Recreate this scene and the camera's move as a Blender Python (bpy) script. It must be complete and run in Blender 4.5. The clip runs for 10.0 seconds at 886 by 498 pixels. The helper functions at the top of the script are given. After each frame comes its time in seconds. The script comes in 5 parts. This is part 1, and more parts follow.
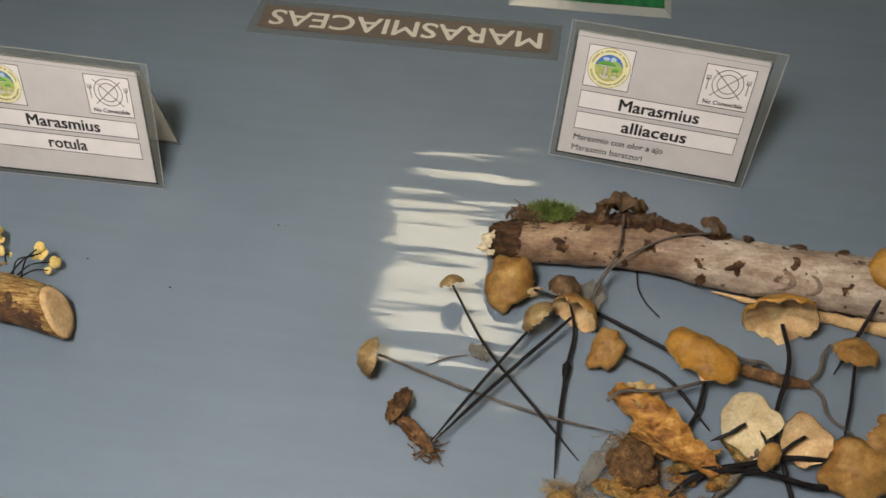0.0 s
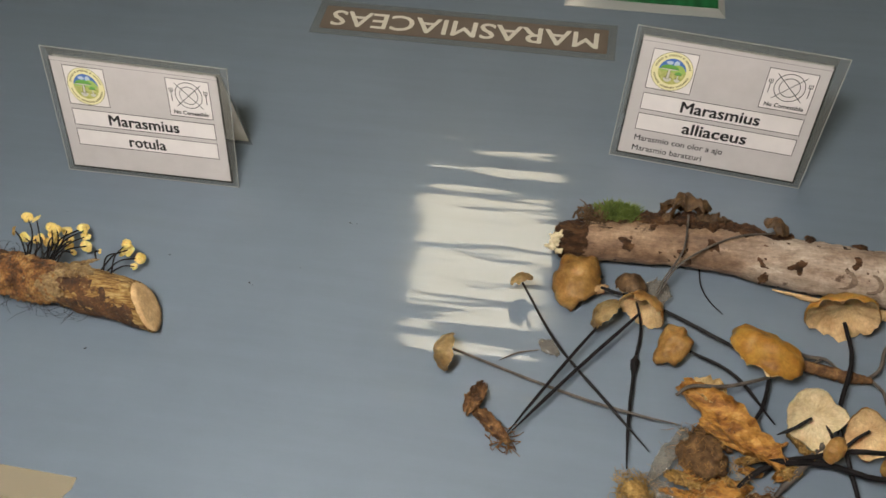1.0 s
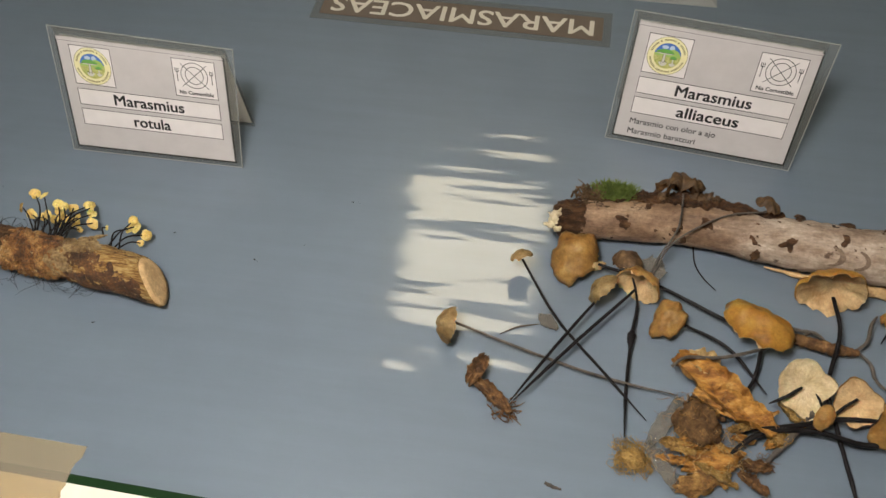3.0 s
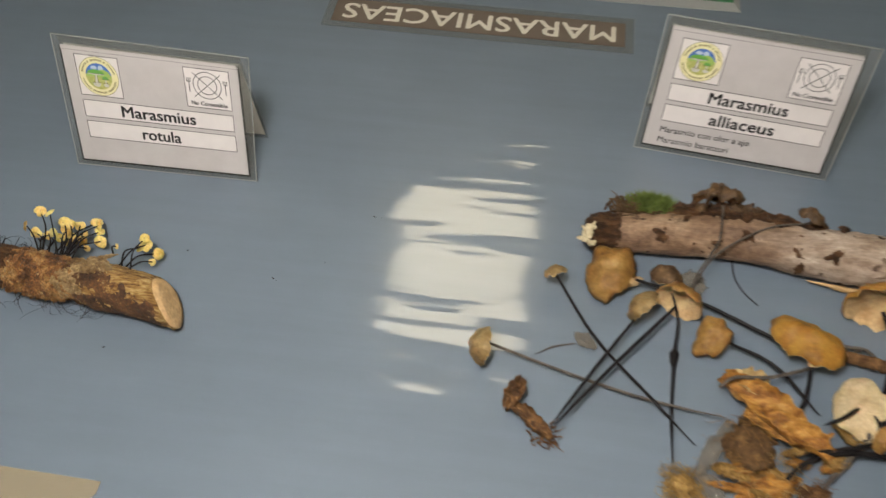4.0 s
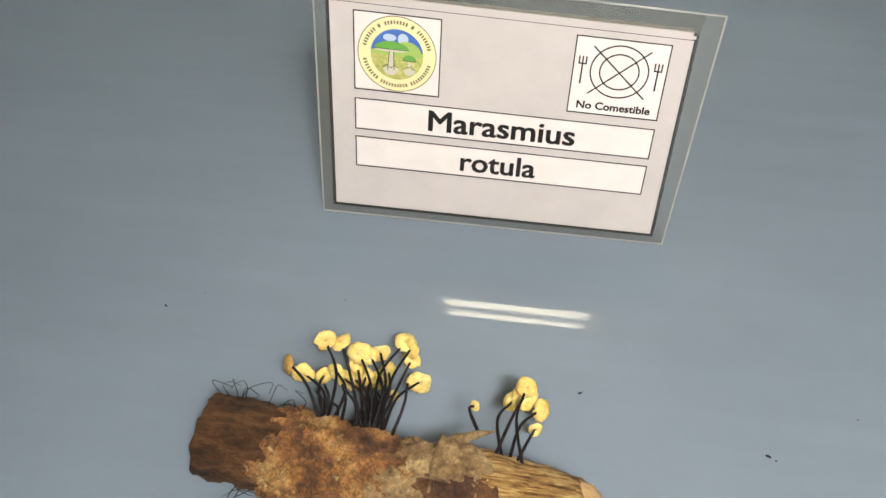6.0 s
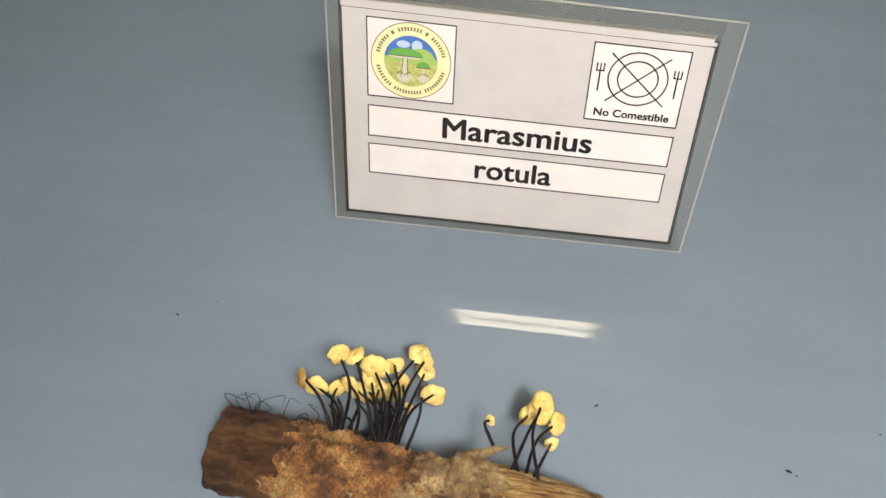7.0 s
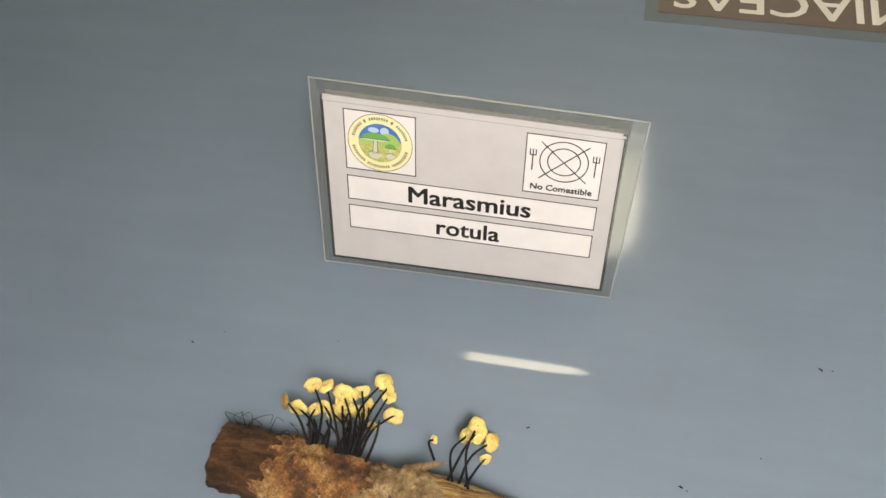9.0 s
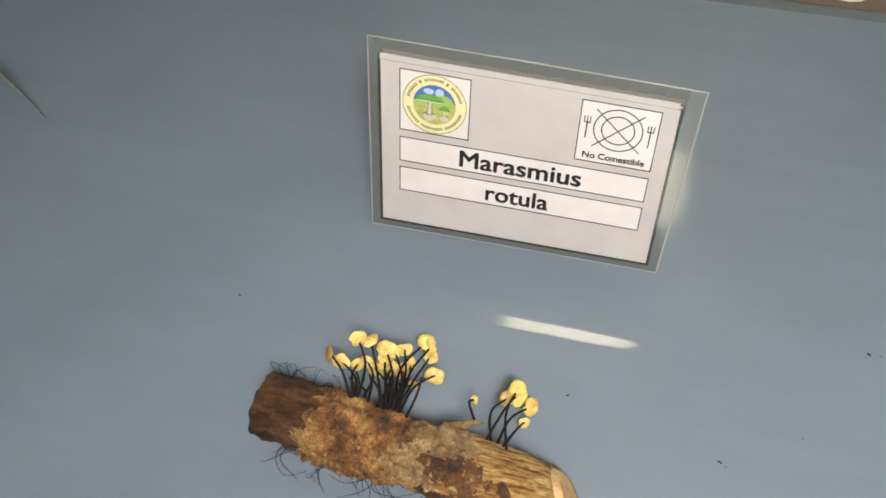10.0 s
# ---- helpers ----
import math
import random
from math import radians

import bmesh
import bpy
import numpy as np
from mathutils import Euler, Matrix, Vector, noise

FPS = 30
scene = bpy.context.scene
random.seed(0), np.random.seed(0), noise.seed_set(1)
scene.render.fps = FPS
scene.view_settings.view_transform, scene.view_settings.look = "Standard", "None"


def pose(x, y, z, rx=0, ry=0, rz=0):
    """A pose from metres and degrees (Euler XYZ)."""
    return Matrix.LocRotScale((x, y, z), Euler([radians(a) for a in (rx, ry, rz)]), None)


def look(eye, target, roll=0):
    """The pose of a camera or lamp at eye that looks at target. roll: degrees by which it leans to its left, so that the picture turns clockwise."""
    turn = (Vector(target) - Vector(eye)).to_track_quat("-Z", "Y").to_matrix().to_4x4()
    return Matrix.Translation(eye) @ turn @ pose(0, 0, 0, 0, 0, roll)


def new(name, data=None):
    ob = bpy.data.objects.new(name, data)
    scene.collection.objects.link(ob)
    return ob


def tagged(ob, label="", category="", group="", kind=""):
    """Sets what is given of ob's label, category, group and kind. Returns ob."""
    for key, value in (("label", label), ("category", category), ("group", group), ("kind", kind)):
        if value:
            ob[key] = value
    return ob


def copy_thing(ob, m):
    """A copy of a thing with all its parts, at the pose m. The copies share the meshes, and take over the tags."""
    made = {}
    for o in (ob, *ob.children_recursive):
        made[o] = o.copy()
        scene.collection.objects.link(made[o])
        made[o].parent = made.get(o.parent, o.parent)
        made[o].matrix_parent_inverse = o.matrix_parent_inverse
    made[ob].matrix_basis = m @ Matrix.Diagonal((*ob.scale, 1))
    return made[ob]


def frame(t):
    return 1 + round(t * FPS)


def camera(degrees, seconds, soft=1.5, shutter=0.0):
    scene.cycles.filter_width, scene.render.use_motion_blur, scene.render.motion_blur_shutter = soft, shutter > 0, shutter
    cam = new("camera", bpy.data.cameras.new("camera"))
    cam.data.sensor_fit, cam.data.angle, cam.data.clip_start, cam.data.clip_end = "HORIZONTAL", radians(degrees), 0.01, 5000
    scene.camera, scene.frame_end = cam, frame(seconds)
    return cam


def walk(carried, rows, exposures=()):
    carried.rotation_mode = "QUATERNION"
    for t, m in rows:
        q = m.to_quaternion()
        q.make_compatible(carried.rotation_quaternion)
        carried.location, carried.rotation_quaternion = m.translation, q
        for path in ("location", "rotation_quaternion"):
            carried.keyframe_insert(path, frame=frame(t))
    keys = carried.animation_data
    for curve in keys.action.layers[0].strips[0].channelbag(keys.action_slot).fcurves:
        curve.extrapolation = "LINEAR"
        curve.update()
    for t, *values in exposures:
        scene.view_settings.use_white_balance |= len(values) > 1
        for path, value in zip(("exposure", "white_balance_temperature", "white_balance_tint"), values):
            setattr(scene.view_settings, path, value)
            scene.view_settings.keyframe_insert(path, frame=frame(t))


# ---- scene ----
cam = camera(57.74, 10.0, shutter=0.2)
PATH = [
    (0, (0.33000, -0.28841, 0.35742), (0.22011, 0.30450, -0.44031), -2.13),
    (0.5, (0.31463, -0.28516, 0.36163), (0.18302, 0.29198, -0.44434), -3.70),
    (1, (0.30268, -0.29724, 0.37636), (0.17389, 0.27728, -0.43193), -3.66),
    (1.5, (0.28386, -0.31231, 0.37773), (0.14987, 0.26469, -0.42795), -3.79),
    (2, (0.28451, -0.31124, 0.37345), (0.15985, 0.26631, -0.43333), -2.80),
    (2.5, (0.29224, -0.31169, 0.37386), (0.17940, 0.26668, -0.43407), -2.02),
    (3.8, (0.29716, -0.31892, 0.38663), (0.19145, 0.25441, -0.42584), -2.02),
    (4, (0.27022, -0.30249, 0.36395), (0.17635, 0.28513, -0.43973), -1.15),
    (4.4, (0.19654, -0.20290, 0.28996), (0.10208, 0.38072, -0.51655), -0.97),
    (4.5, (0.16726, -0.17810, 0.28104), (0.09630, 0.38907, -0.53950), 0.52),
    (4.7, (0.12528, -0.15163, 0.24804), (0.06479, 0.41440, -0.57412), 0.57),
    (5, (0.08775, -0.14006, 0.22293), (-0.00178, 0.37633, -0.62873), -2.61),
    (5.5, (0.06545, -0.15216, 0.22312), (-0.02418, 0.37865, -0.61962), -2.10),
    (7, (0.05962, -0.14551, 0.22318), (-0.04079, 0.37274, -0.62614), -3.21),
    (7.5, (0.05699, -0.12967, 0.22623), (-0.05682, 0.37631, -0.62877), -4.67),
    (8, (0.07124, -0.14154, 0.24376), (-0.04846, 0.34930, -0.61923), -5.44),
    (8.5, (0.07727, -0.15177, 0.27104), (-0.04860, 0.33456, -0.59362), -6.29),
    (9, (0.08930, -0.14805, 0.27756), (-0.05742, 0.34389, -0.58062), -7.12),
    (9.5, (0.10063, -0.15301, 0.28374), (-0.07280, 0.33595, -0.57115), -8.36),
    (10, (0.08640, -0.15914, 0.27374), (-0.10039, 0.31714, -0.58548), -8.39),
]
walk(cam, [(t, look(eye, target, roll)) for t, eye, target, roll in PATH],
     [(0, -0.19), (4.0, -0.16), (4.6, 0.06), (5.0, 0.38), (7.0, 0.36), (8.5, 0.23), (10, 0.22)])
# ---- world and lamps ----
world = bpy.data.worlds.new("world")
scene.world = world
world.use_nodes = True
world.node_tree.nodes["Background"].inputs["Color"].default_value = (0.75, 0.8, 0.9, 1)
world.node_tree.nodes["Background"].inputs["Strength"].default_value = 0.02
CEILING = 2.0          # above the table top, which is z = 0
FLOOR = -0.75
LAMP_POWER = 11.0
# strength of the added lamp that stands in for torchlight
FILL_POWER = 102.0


# ---- materials ----
def shader(name):
    mat = bpy.data.materials.new(name)
    mat.use_nodes = True
    tree = mat.node_tree
    return mat, tree, tree.nodes["Principled BSDF"]


def ramp(tree, source, stops):
    node = tree.nodes.new("ShaderNodeValToRGB")
    els = node.color_ramp.elements
    while len(els) < len(stops):
        els.new(0.5)
    for el, (pos, col) in zip(els, stops):
        el.position, el.color = pos, (*col, 1)
    tree.links.new(source, node.inputs["Fac"])
    return node.outputs["Color"]


def grain(tree, scale, detail=5.0, rough=0.6, stretch=(1, 1, 1), offset=0.0):
    co = tree.nodes.new("ShaderNodeTexCoord")
    mp = tree.nodes.new("ShaderNodeMapping")
    mp.inputs["Scale"].default_value = stretch
    mp.inputs["Location"].default_value = (offset, offset * 0.7, offset * 0.3)
    tex = tree.nodes.new("ShaderNodeTexNoise")
    tex.inputs["Scale"].default_value = scale
    tex.inputs["Detail"].default_value = detail
    tex.inputs["Roughness"].default_value = rough
    tree.links.new(co.outputs["Object"], mp.inputs["Vector"])
    tree.links.new(mp.outputs["Vector"], tex.inputs["Vector"])
    return tex.outputs["Fac"]


def blend(tree, fac, a, b, mode="MIX"):
    node = tree.nodes.new("ShaderNodeMix")
    node.data_type, node.blend_type = "RGBA", mode
    for socket, value in ((node.inputs[0], fac), (node.inputs[6], a), (node.inputs[7], b)):
        if isinstance(value, (int, float)):
            socket.default_value = value
        elif isinstance(value, tuple):
            socket.default_value = (*value, 1)
        else:
            tree.links.new(value, socket)
    return node.outputs[2]


def relief(tree, bsdf, height, distance, strength=1.0):
    node = tree.nodes.new("ShaderNodeBump")
    node.inputs["Distance"].default_value = distance
    node.inputs["Strength"].default_value = strength
    tree.links.new(height, node.inputs["Height"])
    tree.links.new(node.outputs["Normal"], bsdf.inputs["Normal"])
    return node


def mottled(name, stops, scale=60, rough=0.6, bump=0.0004, fine=400, stretch=(1, 1, 1), spec=0.3, subsurface=0.0):
    """Two scales of noise over a colour ramp, with fine relief."""
    mat, tree, bsdf = shader(name)
    big = grain(tree, scale, 6, 0.62, stretch)
    small = grain(tree, fine, 4, 0.7, stretch, 3.1)
    col = ramp(tree, big, stops)
    shade = ramp(tree, small, [(0.3, (0.72, 0.7, 0.68)), (0.7, (1.12, 1.1, 1.08))])
    tree.links.new(blend(tree, 1.0, col, shade, "MULTIPLY"), bsdf.inputs["Base Color"])
    bsdf.inputs["Roughness"].default_value = rough
    bsdf.inputs["Specular IOR Level"].default_value = spec
    if subsurface:
        bsdf.inputs["Subsurface Weight"].default_value = subsurface
        bsdf.inputs["Subsurface Scale"].default_value = 0.002
    relief(tree, bsdf, small, bump)
    return mat


def plain(name, colour, rough=0.5, spec=0.5, coat=0.0):
    mat, tree, bsdf = shader(name)
    n = grain(tree, 90, 4)
    lo, hi = tuple(c * 0.95 for c in colour), tuple(min(1, c * 1.04) for c in colour)
    tree.links.new(ramp(tree, n, [(0.3, lo), (0.7, hi)]), bsdf.inputs["Base Color"])
    bsdf.inputs["Roughness"].default_value = rough
    bsdf.inputs["Specular IOR Level"].default_value = spec
    bsdf.inputs["Coat Weight"].default_value = coat
    bsdf.inputs["Coat Roughness"].default_value = 0.12
    return mat


def clear_film(name, tint, cover, body, gloss_rough=0.08):
    """A thin clear film: light passes, a little stays in its body, and it shines."""
    mat, tree, bsdf = shader(name)
    bsdf.inputs["Base Color"].default_value = (*body, 1)
    bsdf.inputs["Roughness"].default_value = gloss_rough
    clear = tree.nodes.new("ShaderNodeBsdfTransparent")
    clear.inputs["Color"].default_value = (*tint, 1)
    mix = tree.nodes.new("ShaderNodeMixShader")
    mix.inputs["Fac"].default_value = cover
    tree.links.new(clear.outputs[0], mix.inputs[1])
    tree.links.new(bsdf.outputs[0], mix.inputs[2])
    tree.links.new(mix.outputs[0], tree.nodes["Material Output"].inputs["Surface"])
    relief(tree, bsdf, grain(tree, 55, 2), 0.0006)
    return mat


def sheet_material():
    """Blue plastic table sheet, glossy, with long low ripples."""
    mat, tree, bsdf = shader("blue_plastic_sheet")
    dust = grain(tree, 7, 6, 0.6)
    streak = grain(tree, 30, 4, 0.6, (0.35, 3.2, 1), 2.0)
    col = ramp(tree, dust, [(0.3, (0.130, 0.164, 0.204)), (0.7, (0.150, 0.189, 0.235))])
    tone = ramp(tree, streak, [(0.3, (0.96, 0.96, 0.96)), (0.7, (1.04, 1.04, 1.04))])
    tree.links.new(blend(tree, 1.0, col, tone, "MULTIPLY"), bsdf.inputs["Base Color"])
    bsdf.inputs["Roughness"].default_value = 0.47
    bsdf.inputs["IOR"].default_value = 1.5
    bsdf.inputs["Specular IOR Level"].default_value = 0.4
    # a clear glossy face; its long ripples are strongest between the two cards
    bsdf.inputs["Coat Weight"].default_value = 1.0
    bsdf.inputs["Coat Roughness"].default_value = 0.085
    bsdf.inputs["Coat IOR"].default_value = 1.5
    co = tree.nodes.new("ShaderNodeTexCoord")
    axes = tree.nodes.new("ShaderNodeSeparateXYZ")
    tree.links.new(co.outputs["Object"], axes.inputs[0])

    def calc(kind, a, b=0.0, c=0.0):
        node = tree.nodes.new("ShaderNodeMath")
        node.operation = kind
        for socket, value in zip(node.inputs, (a, b, c)):
            if isinstance(value, (int, float)):
                socket.default_value = value
            else:
                tree.links.new(value, socket)
        return node.outputs[0]

    def hump(axis, middle, half, steep=1):
        d = calc("DIVIDE", calc("SUBTRACT", axes.outputs[axis], middle), half)
        return calc("EXPONENT", calc("MULTIPLY", calc("POWER", calc("MULTIPLY", d, d), steep), -1.0))

    taut = tree.nodes.new("ShaderNodeMapRange")
    taut.interpolation_type = "SMOOTHSTEP"
    for socket, value in (("From Min", 0.13), ("From Max", 0.23), ("To Min", 0.12), ("To Max", 1.0)):
        taut.inputs[socket].default_value = value
    tree.links.new(axes.outputs["X"], taut.inputs["Value"])
    low = calc("MULTIPLY", calc("SUBTRACT", grain(tree, 9, 2, 0.5, (0.6, 3.4, 1), 5.0), 0.5), taut.outputs[0])
    fine = calc("MULTIPLY", calc("SUBTRACT", grain(tree, 26, 2, 0.5, (0.45, 3.2, 1), 8.0), 0.5), calc("MULTIPLY_ADD", taut.outputs[0], 0.8, 0.2))
    # a low swell under the first card, with a narrow ridge running across before it
    across = hump("X", 0.068, 0.040, 2)
    swell = calc("MULTIPLY", hump("Y", -0.0039, 0.0171), 0.00274)
    dip = calc("MULTIPLY", hump("Y", -0.0076, 0.0115), -0.00114)
    ridge = calc("MULTIPLY", hump("Y", -0.0360, 0.0041), 0.00063)
    folds = calc("MULTIPLY", calc("ADD", calc("ADD", swell, dip), ridge), across)
    height = calc("ADD", calc("ADD", calc("MULTIPLY", low, 0.0020), calc("MULTIPLY", fine, 0.00042)), folds)
    waves = tree.nodes.new("ShaderNodeBump")
    waves.inputs["Distance"].default_value = 1.0
    tree.links.new(height, waves.inputs["Height"])
    tree.links.new(waves.outputs["Normal"], bsdf.inputs["Coat Normal"])
    return mat


def glow(name, colour, power):
    mat, tree, bsdf = shader(name)
    bsdf.inputs["Base Color"].default_value = (0.8, 0.8, 0.8, 1)
    bsdf.inputs["Emission Color"].default_value = (*colour, 1)
    bsdf.inputs["Emission Strength"].default_value = power
    return mat


M_SHEET = sheet_material()
M_GLOW = glow("lamp_diffuser", (1.0, 0.87, 0.61), LAMP_POWER)
M_FILL_GLOBE = glow("fill_globe", (1.0, 0.945, 0.875), FILL_POWER)
M_WALL = mottled("painted_wall", [(0.3, (0.50, 0.49, 0.46)), (0.7, (0.58, 0.57, 0.53))], 3, 0.8, 0.0004, 90)
M_CEIL = mottled("ceiling_tile", [(0.3, (0.36, 0.36, 0.35)), (0.7, (0.42, 0.42, 0.41))], 5, 0.9, 0.0006, 120)
M_FLOOR = mottled("terrazzo_floor", [(0.3, (0.22, 0.20, 0.18)), (0.7, (0.34, 0.31, 0.28))], 9, 0.35, 0.0002, 150)
M_WOOD = mottled("table_board", [(0.3, (0.30, 0.20, 0.11)), (0.7, (0.42, 0.29, 0.17))], 12, 0.5, 0.0003, 160, (1, 8, 1))
M_STEEL = plain("grey_steel", (0.35, 0.36, 0.37), 0.35)
M_CARD = plain("grey_printed_card", (0.55, 0.515, 0.505), 0.45, 0.4, 0.25)
M_BOX = plain("white_printed_box", (0.78, 0.735, 0.715), 0.45, 0.4, 0.25)
M_INK = plain("black_ink", (0.012, 0.011, 0.011), 0.5, 0.3)
M_GREYINK = plain("dark_grey_ink", (0.035, 0.032, 0.032), 0.5, 0.3)
M_OLIVEINK = plain("olive_ink", (0.19, 0.165, 0.07), 0.5, 0.3)
M_LAMINATE = clear_film("clear_laminate", (0.90, 0.91, 0.90), 0.14, (0.36, 0.36, 0.34))
M_LAM_SHADE = clear_film("laminate_shade", (0.72, 0.73, 0.72), 0.18, (0.16, 0.16, 0.15))
M_GLOSSY = clear_film("glossy_laminate", (0.85, 0.86, 0.86), 0.6, (0.45, 0.46, 0.45), 0.1)
M_CREASE = plain("shiny_laminate_fold", (0.26, 0.27, 0.26), 0.12, 0.8, 1.0)


def thin_paper():
    """White paper that lets some light through."""
    mat, tree, bsdf = shader("thin_white_paper")
    bsdf.inputs["Base Color"].default_value = (0.84, 0.81, 0.77, 1)
    bsdf.inputs["Roughness"].default_value = 0.5
    lit = tree.nodes.new("ShaderNodeBsdfTranslucent")
    lit.inputs["Color"].default_value = (0.90, 0.87, 0.82, 1)
    mix = tree.nodes.new("ShaderNodeMixShader")
    mix.inputs["Fac"].default_value = 0.7
    tree.links.new(bsdf.outputs[0], mix.inputs[1])
    tree.links.new(lit.outputs[0], mix.inputs[2])
    tree.links.new(mix.outputs[0], tree.nodes["Material Output"].inputs["Surface"])
    return mat


M_BACK = thin_paper()
M_BROWN = plain("brown_sign_print", (0.125, 0.096, 0.075), 0.5, 0.4, 0.3)
M_CREAM = plain("cream_letters", (0.60, 0.57, 0.49), 0.5)
M_TAPE = clear_film("masking_tape", (0.90, 0.82, 0.64), 0.30, (0.56, 0.51, 0.42), 0.45)
M_PAPER = plain("white_paper", (0.80, 0.76, 0.66), 0.7)
M_DARKGREEN = plain("dark_green_print", (0.008, 0.026, 0.008), 0.7, 0.08)


def green_print():
    mat, tree, bsdf = shader("green_print")
    tree.links.new(ramp(tree, grain(tree, 60, 3, 0.5, (2.5, 0.4, 1)), [(0.35, (0.006, 0.075, 0.022)), (0.65, (0.015, 0.16, 0.05))]), bsdf.inputs["Base Color"])
    bsdf.inputs["Roughness"].default_value = 0.3
    bsdf.inputs["Coat Weight"].default_value = 0.6
    return mat


M_GREEN = green_print()
M_YELLOW = plain("emblem_yellow", (0.80, 0.74, 0.42), 0.5)
M_SKY = plain("emblem_blue", (0.06, 0.16, 0.50), 0.5)
M_HILL = plain("emblem_green", (0.13, 0.36, 0.06), 0.5)
M_MEADOW = plain("emblem_pale_green", (0.34, 0.50, 0.12), 0.5)
M_FIELD = mottled("emblem_field", [(0.35, (0.36, 0.42, 0.10)), (0.65, (0.60, 0.58, 0.22))], 500, 0.5, 0.0, 1500)
M_CLOUD = plain("emblem_white", (0.50, 0.60, 0.74), 0.5)
M_TAN = mottled("tan_cap_skin", [(0.28, (0.11, 0.050, 0.012)), (0.45, (0.24, 0.125, 0.031)), (0.6, (0.32, 0.180, 0.052)), (0.75, (0.42, 0.275, 0.105))], 110, 0.5, 0.0003, 500, subsurface=0.15)
M_OCHRE = mottled("ochre_cap_skin", [(0.25, (0.12, 0.048, 0.008)), (0.38, (0.27, 0.125, 0.018)), (0.56, (0.36, 0.185, 0.030)), (0.75, (0.42, 0.245, 0.055))], 85, 0.5, 0.0002, 420, subsurface=0.15)
M_OLIVE = mottled("olive_brown_cap_skin", [(0.28, (0.10, 0.060, 0.022)), (0.5, (0.22, 0.145, 0.058)), (0.72, (0.36, 0.265, 0.13))], 120, 0.5, 0.0003, 500, subsurface=0.1)
M_DUSK = mottled("dull_brown_cap_skin", [(0.3, (0.032, 0.018, 0.009)), (0.55, (0.10, 0.058, 0.027)), (0.72, (0.20, 0.125, 0.058))], 140, 0.55, 0.0003, 500)
M_GILL = mottled("pale_gills", [(0.3, (0.42, 0.26, 0.11)), (0.7, (0.68, 0.50, 0.28))], 110, 0.65, 0.0003, 600, subsurface=0.1)
M_PALE = mottled("cream_torn_flesh", [(0.3, (0.44, 0.33, 0.17)), (0.7, (0.66, 0.55, 0.36))], 110, 0.65, 0.0004, 500, subsurface=0.1)
M_STEM = mottled("black_stem", [(0.3, (0.004, 0.0035, 0.004)), (0.7, (0.014, 0.012, 0.013))], 160, 0.46, 0.0001, 900, spec=0.14)
M_GREYSTEM = mottled("grey_brown_stem", [(0.3, (0.035, 0.030, 0.027)), (0.7, (0.13, 0.11, 0.09))], 130, 0.5, 0.0002, 800)
M_ROOT = mottled("brown_root_litter", [(0.28, (0.022, 0.010, 0.005)), (0.45, (0.10, 0.048, 0.018)), (0.6, (0.20, 0.105, 0.040)), (0.75, (0.36, 0.23, 0.10))], 190, 0.75, 0.0007, 500)
M_HUMUS = mottled("golden_brown_humus", [(0.28, (0.05, 0.022, 0.007)), (0.44, (0.17, 0.085, 0.024)), (0.58, (0.30, 0.17, 0.052)), (0.75, (0.46, 0.31, 0.12))], 230, 0.75, 0.0008, 700)
M_LEAF = mottled("orange_dead_leaf", [(0.27, (0.055, 0.020, 0.006)), (0.42, (0.24, 0.10, 0.018)), (0.56, (0.42, 0.21, 0.045)), (0.75, (0.60, 0.38, 0.13))], 120, 0.55, 0.0006, 350, (1, 2.2, 1))
M_STRAW = mottled("straw_litter", [(0.3, (0.28, 0.18, 0.07)), (0.7, (0.52, 0.38, 0.18))], 120, 0.7, 0.0006, 500)
M_SCAR = mottled("grey_brown_bark_scar", [(0.3, (0.13, 0.088, 0.060)), (0.7, (0.27, 0.20, 0.148))], 200, 0.65, 0.0004, 600)
M_ROOTBALL = mottled("brown_root_ball", [(0.28, (0.045, 0.022, 0.009)), (0.46, (0.105, 0.055, 0.021)), (0.60, (0.17, 0.095, 0.036)), (0.75, (0.29, 0.18, 0.075))], 260, 0.8, 0.0009, 800)
M_GOLD = mottled("golden_dry_litter", [(0.28, (0.12, 0.065, 0.018)), (0.46, (0.28, 0.165, 0.045)), (0.62, (0.40, 0.26, 0.085)), (0.75, (0.58, 0.44, 0.20))], 240, 0.6, 0.0009, 700)
M_YCAP = mottled("pale_yellow_cap", [(0.3, (0.68, 0.47, 0.11)), (0.7, (0.88, 0.71, 0.28))], 260, 0.6, 0.0002, 900, subsurface=0.15)
M_YBROWN = mottled("dry_yellow_brown_cap", [(0.3, (0.24, 0.13, 0.03)), (0.7, (0.55, 0.36, 0.11))], 260, 0.65, 0.0003, 900)
M_MOSS = mottled("green_moss", [(0.3, (0.05, 0.085, 0.014)), (0.7, (0.18, 0.23, 0.05))], 90, 0.7, 0.0002, 600)
M_FUNGUS = mottled("white_fungus", [(0.3, (0.55, 0.46, 0.28)), (0.7, (0.78, 0.70, 0.50))], 160, 0.7, 0.0005, 500)
M_CUT = mottled("pale_cut_wood", [(0.3, (0.48, 0.30, 0.13)), (0.7, (0.72, 0.51, 0.27))], 120, 0.65, 0.0003, 500)
M_FILM = clear_film("dry_clear_skin", (0.86, 0.84, 0.80), 0.34, (0.36, 0.33, 0.29), 0.07)


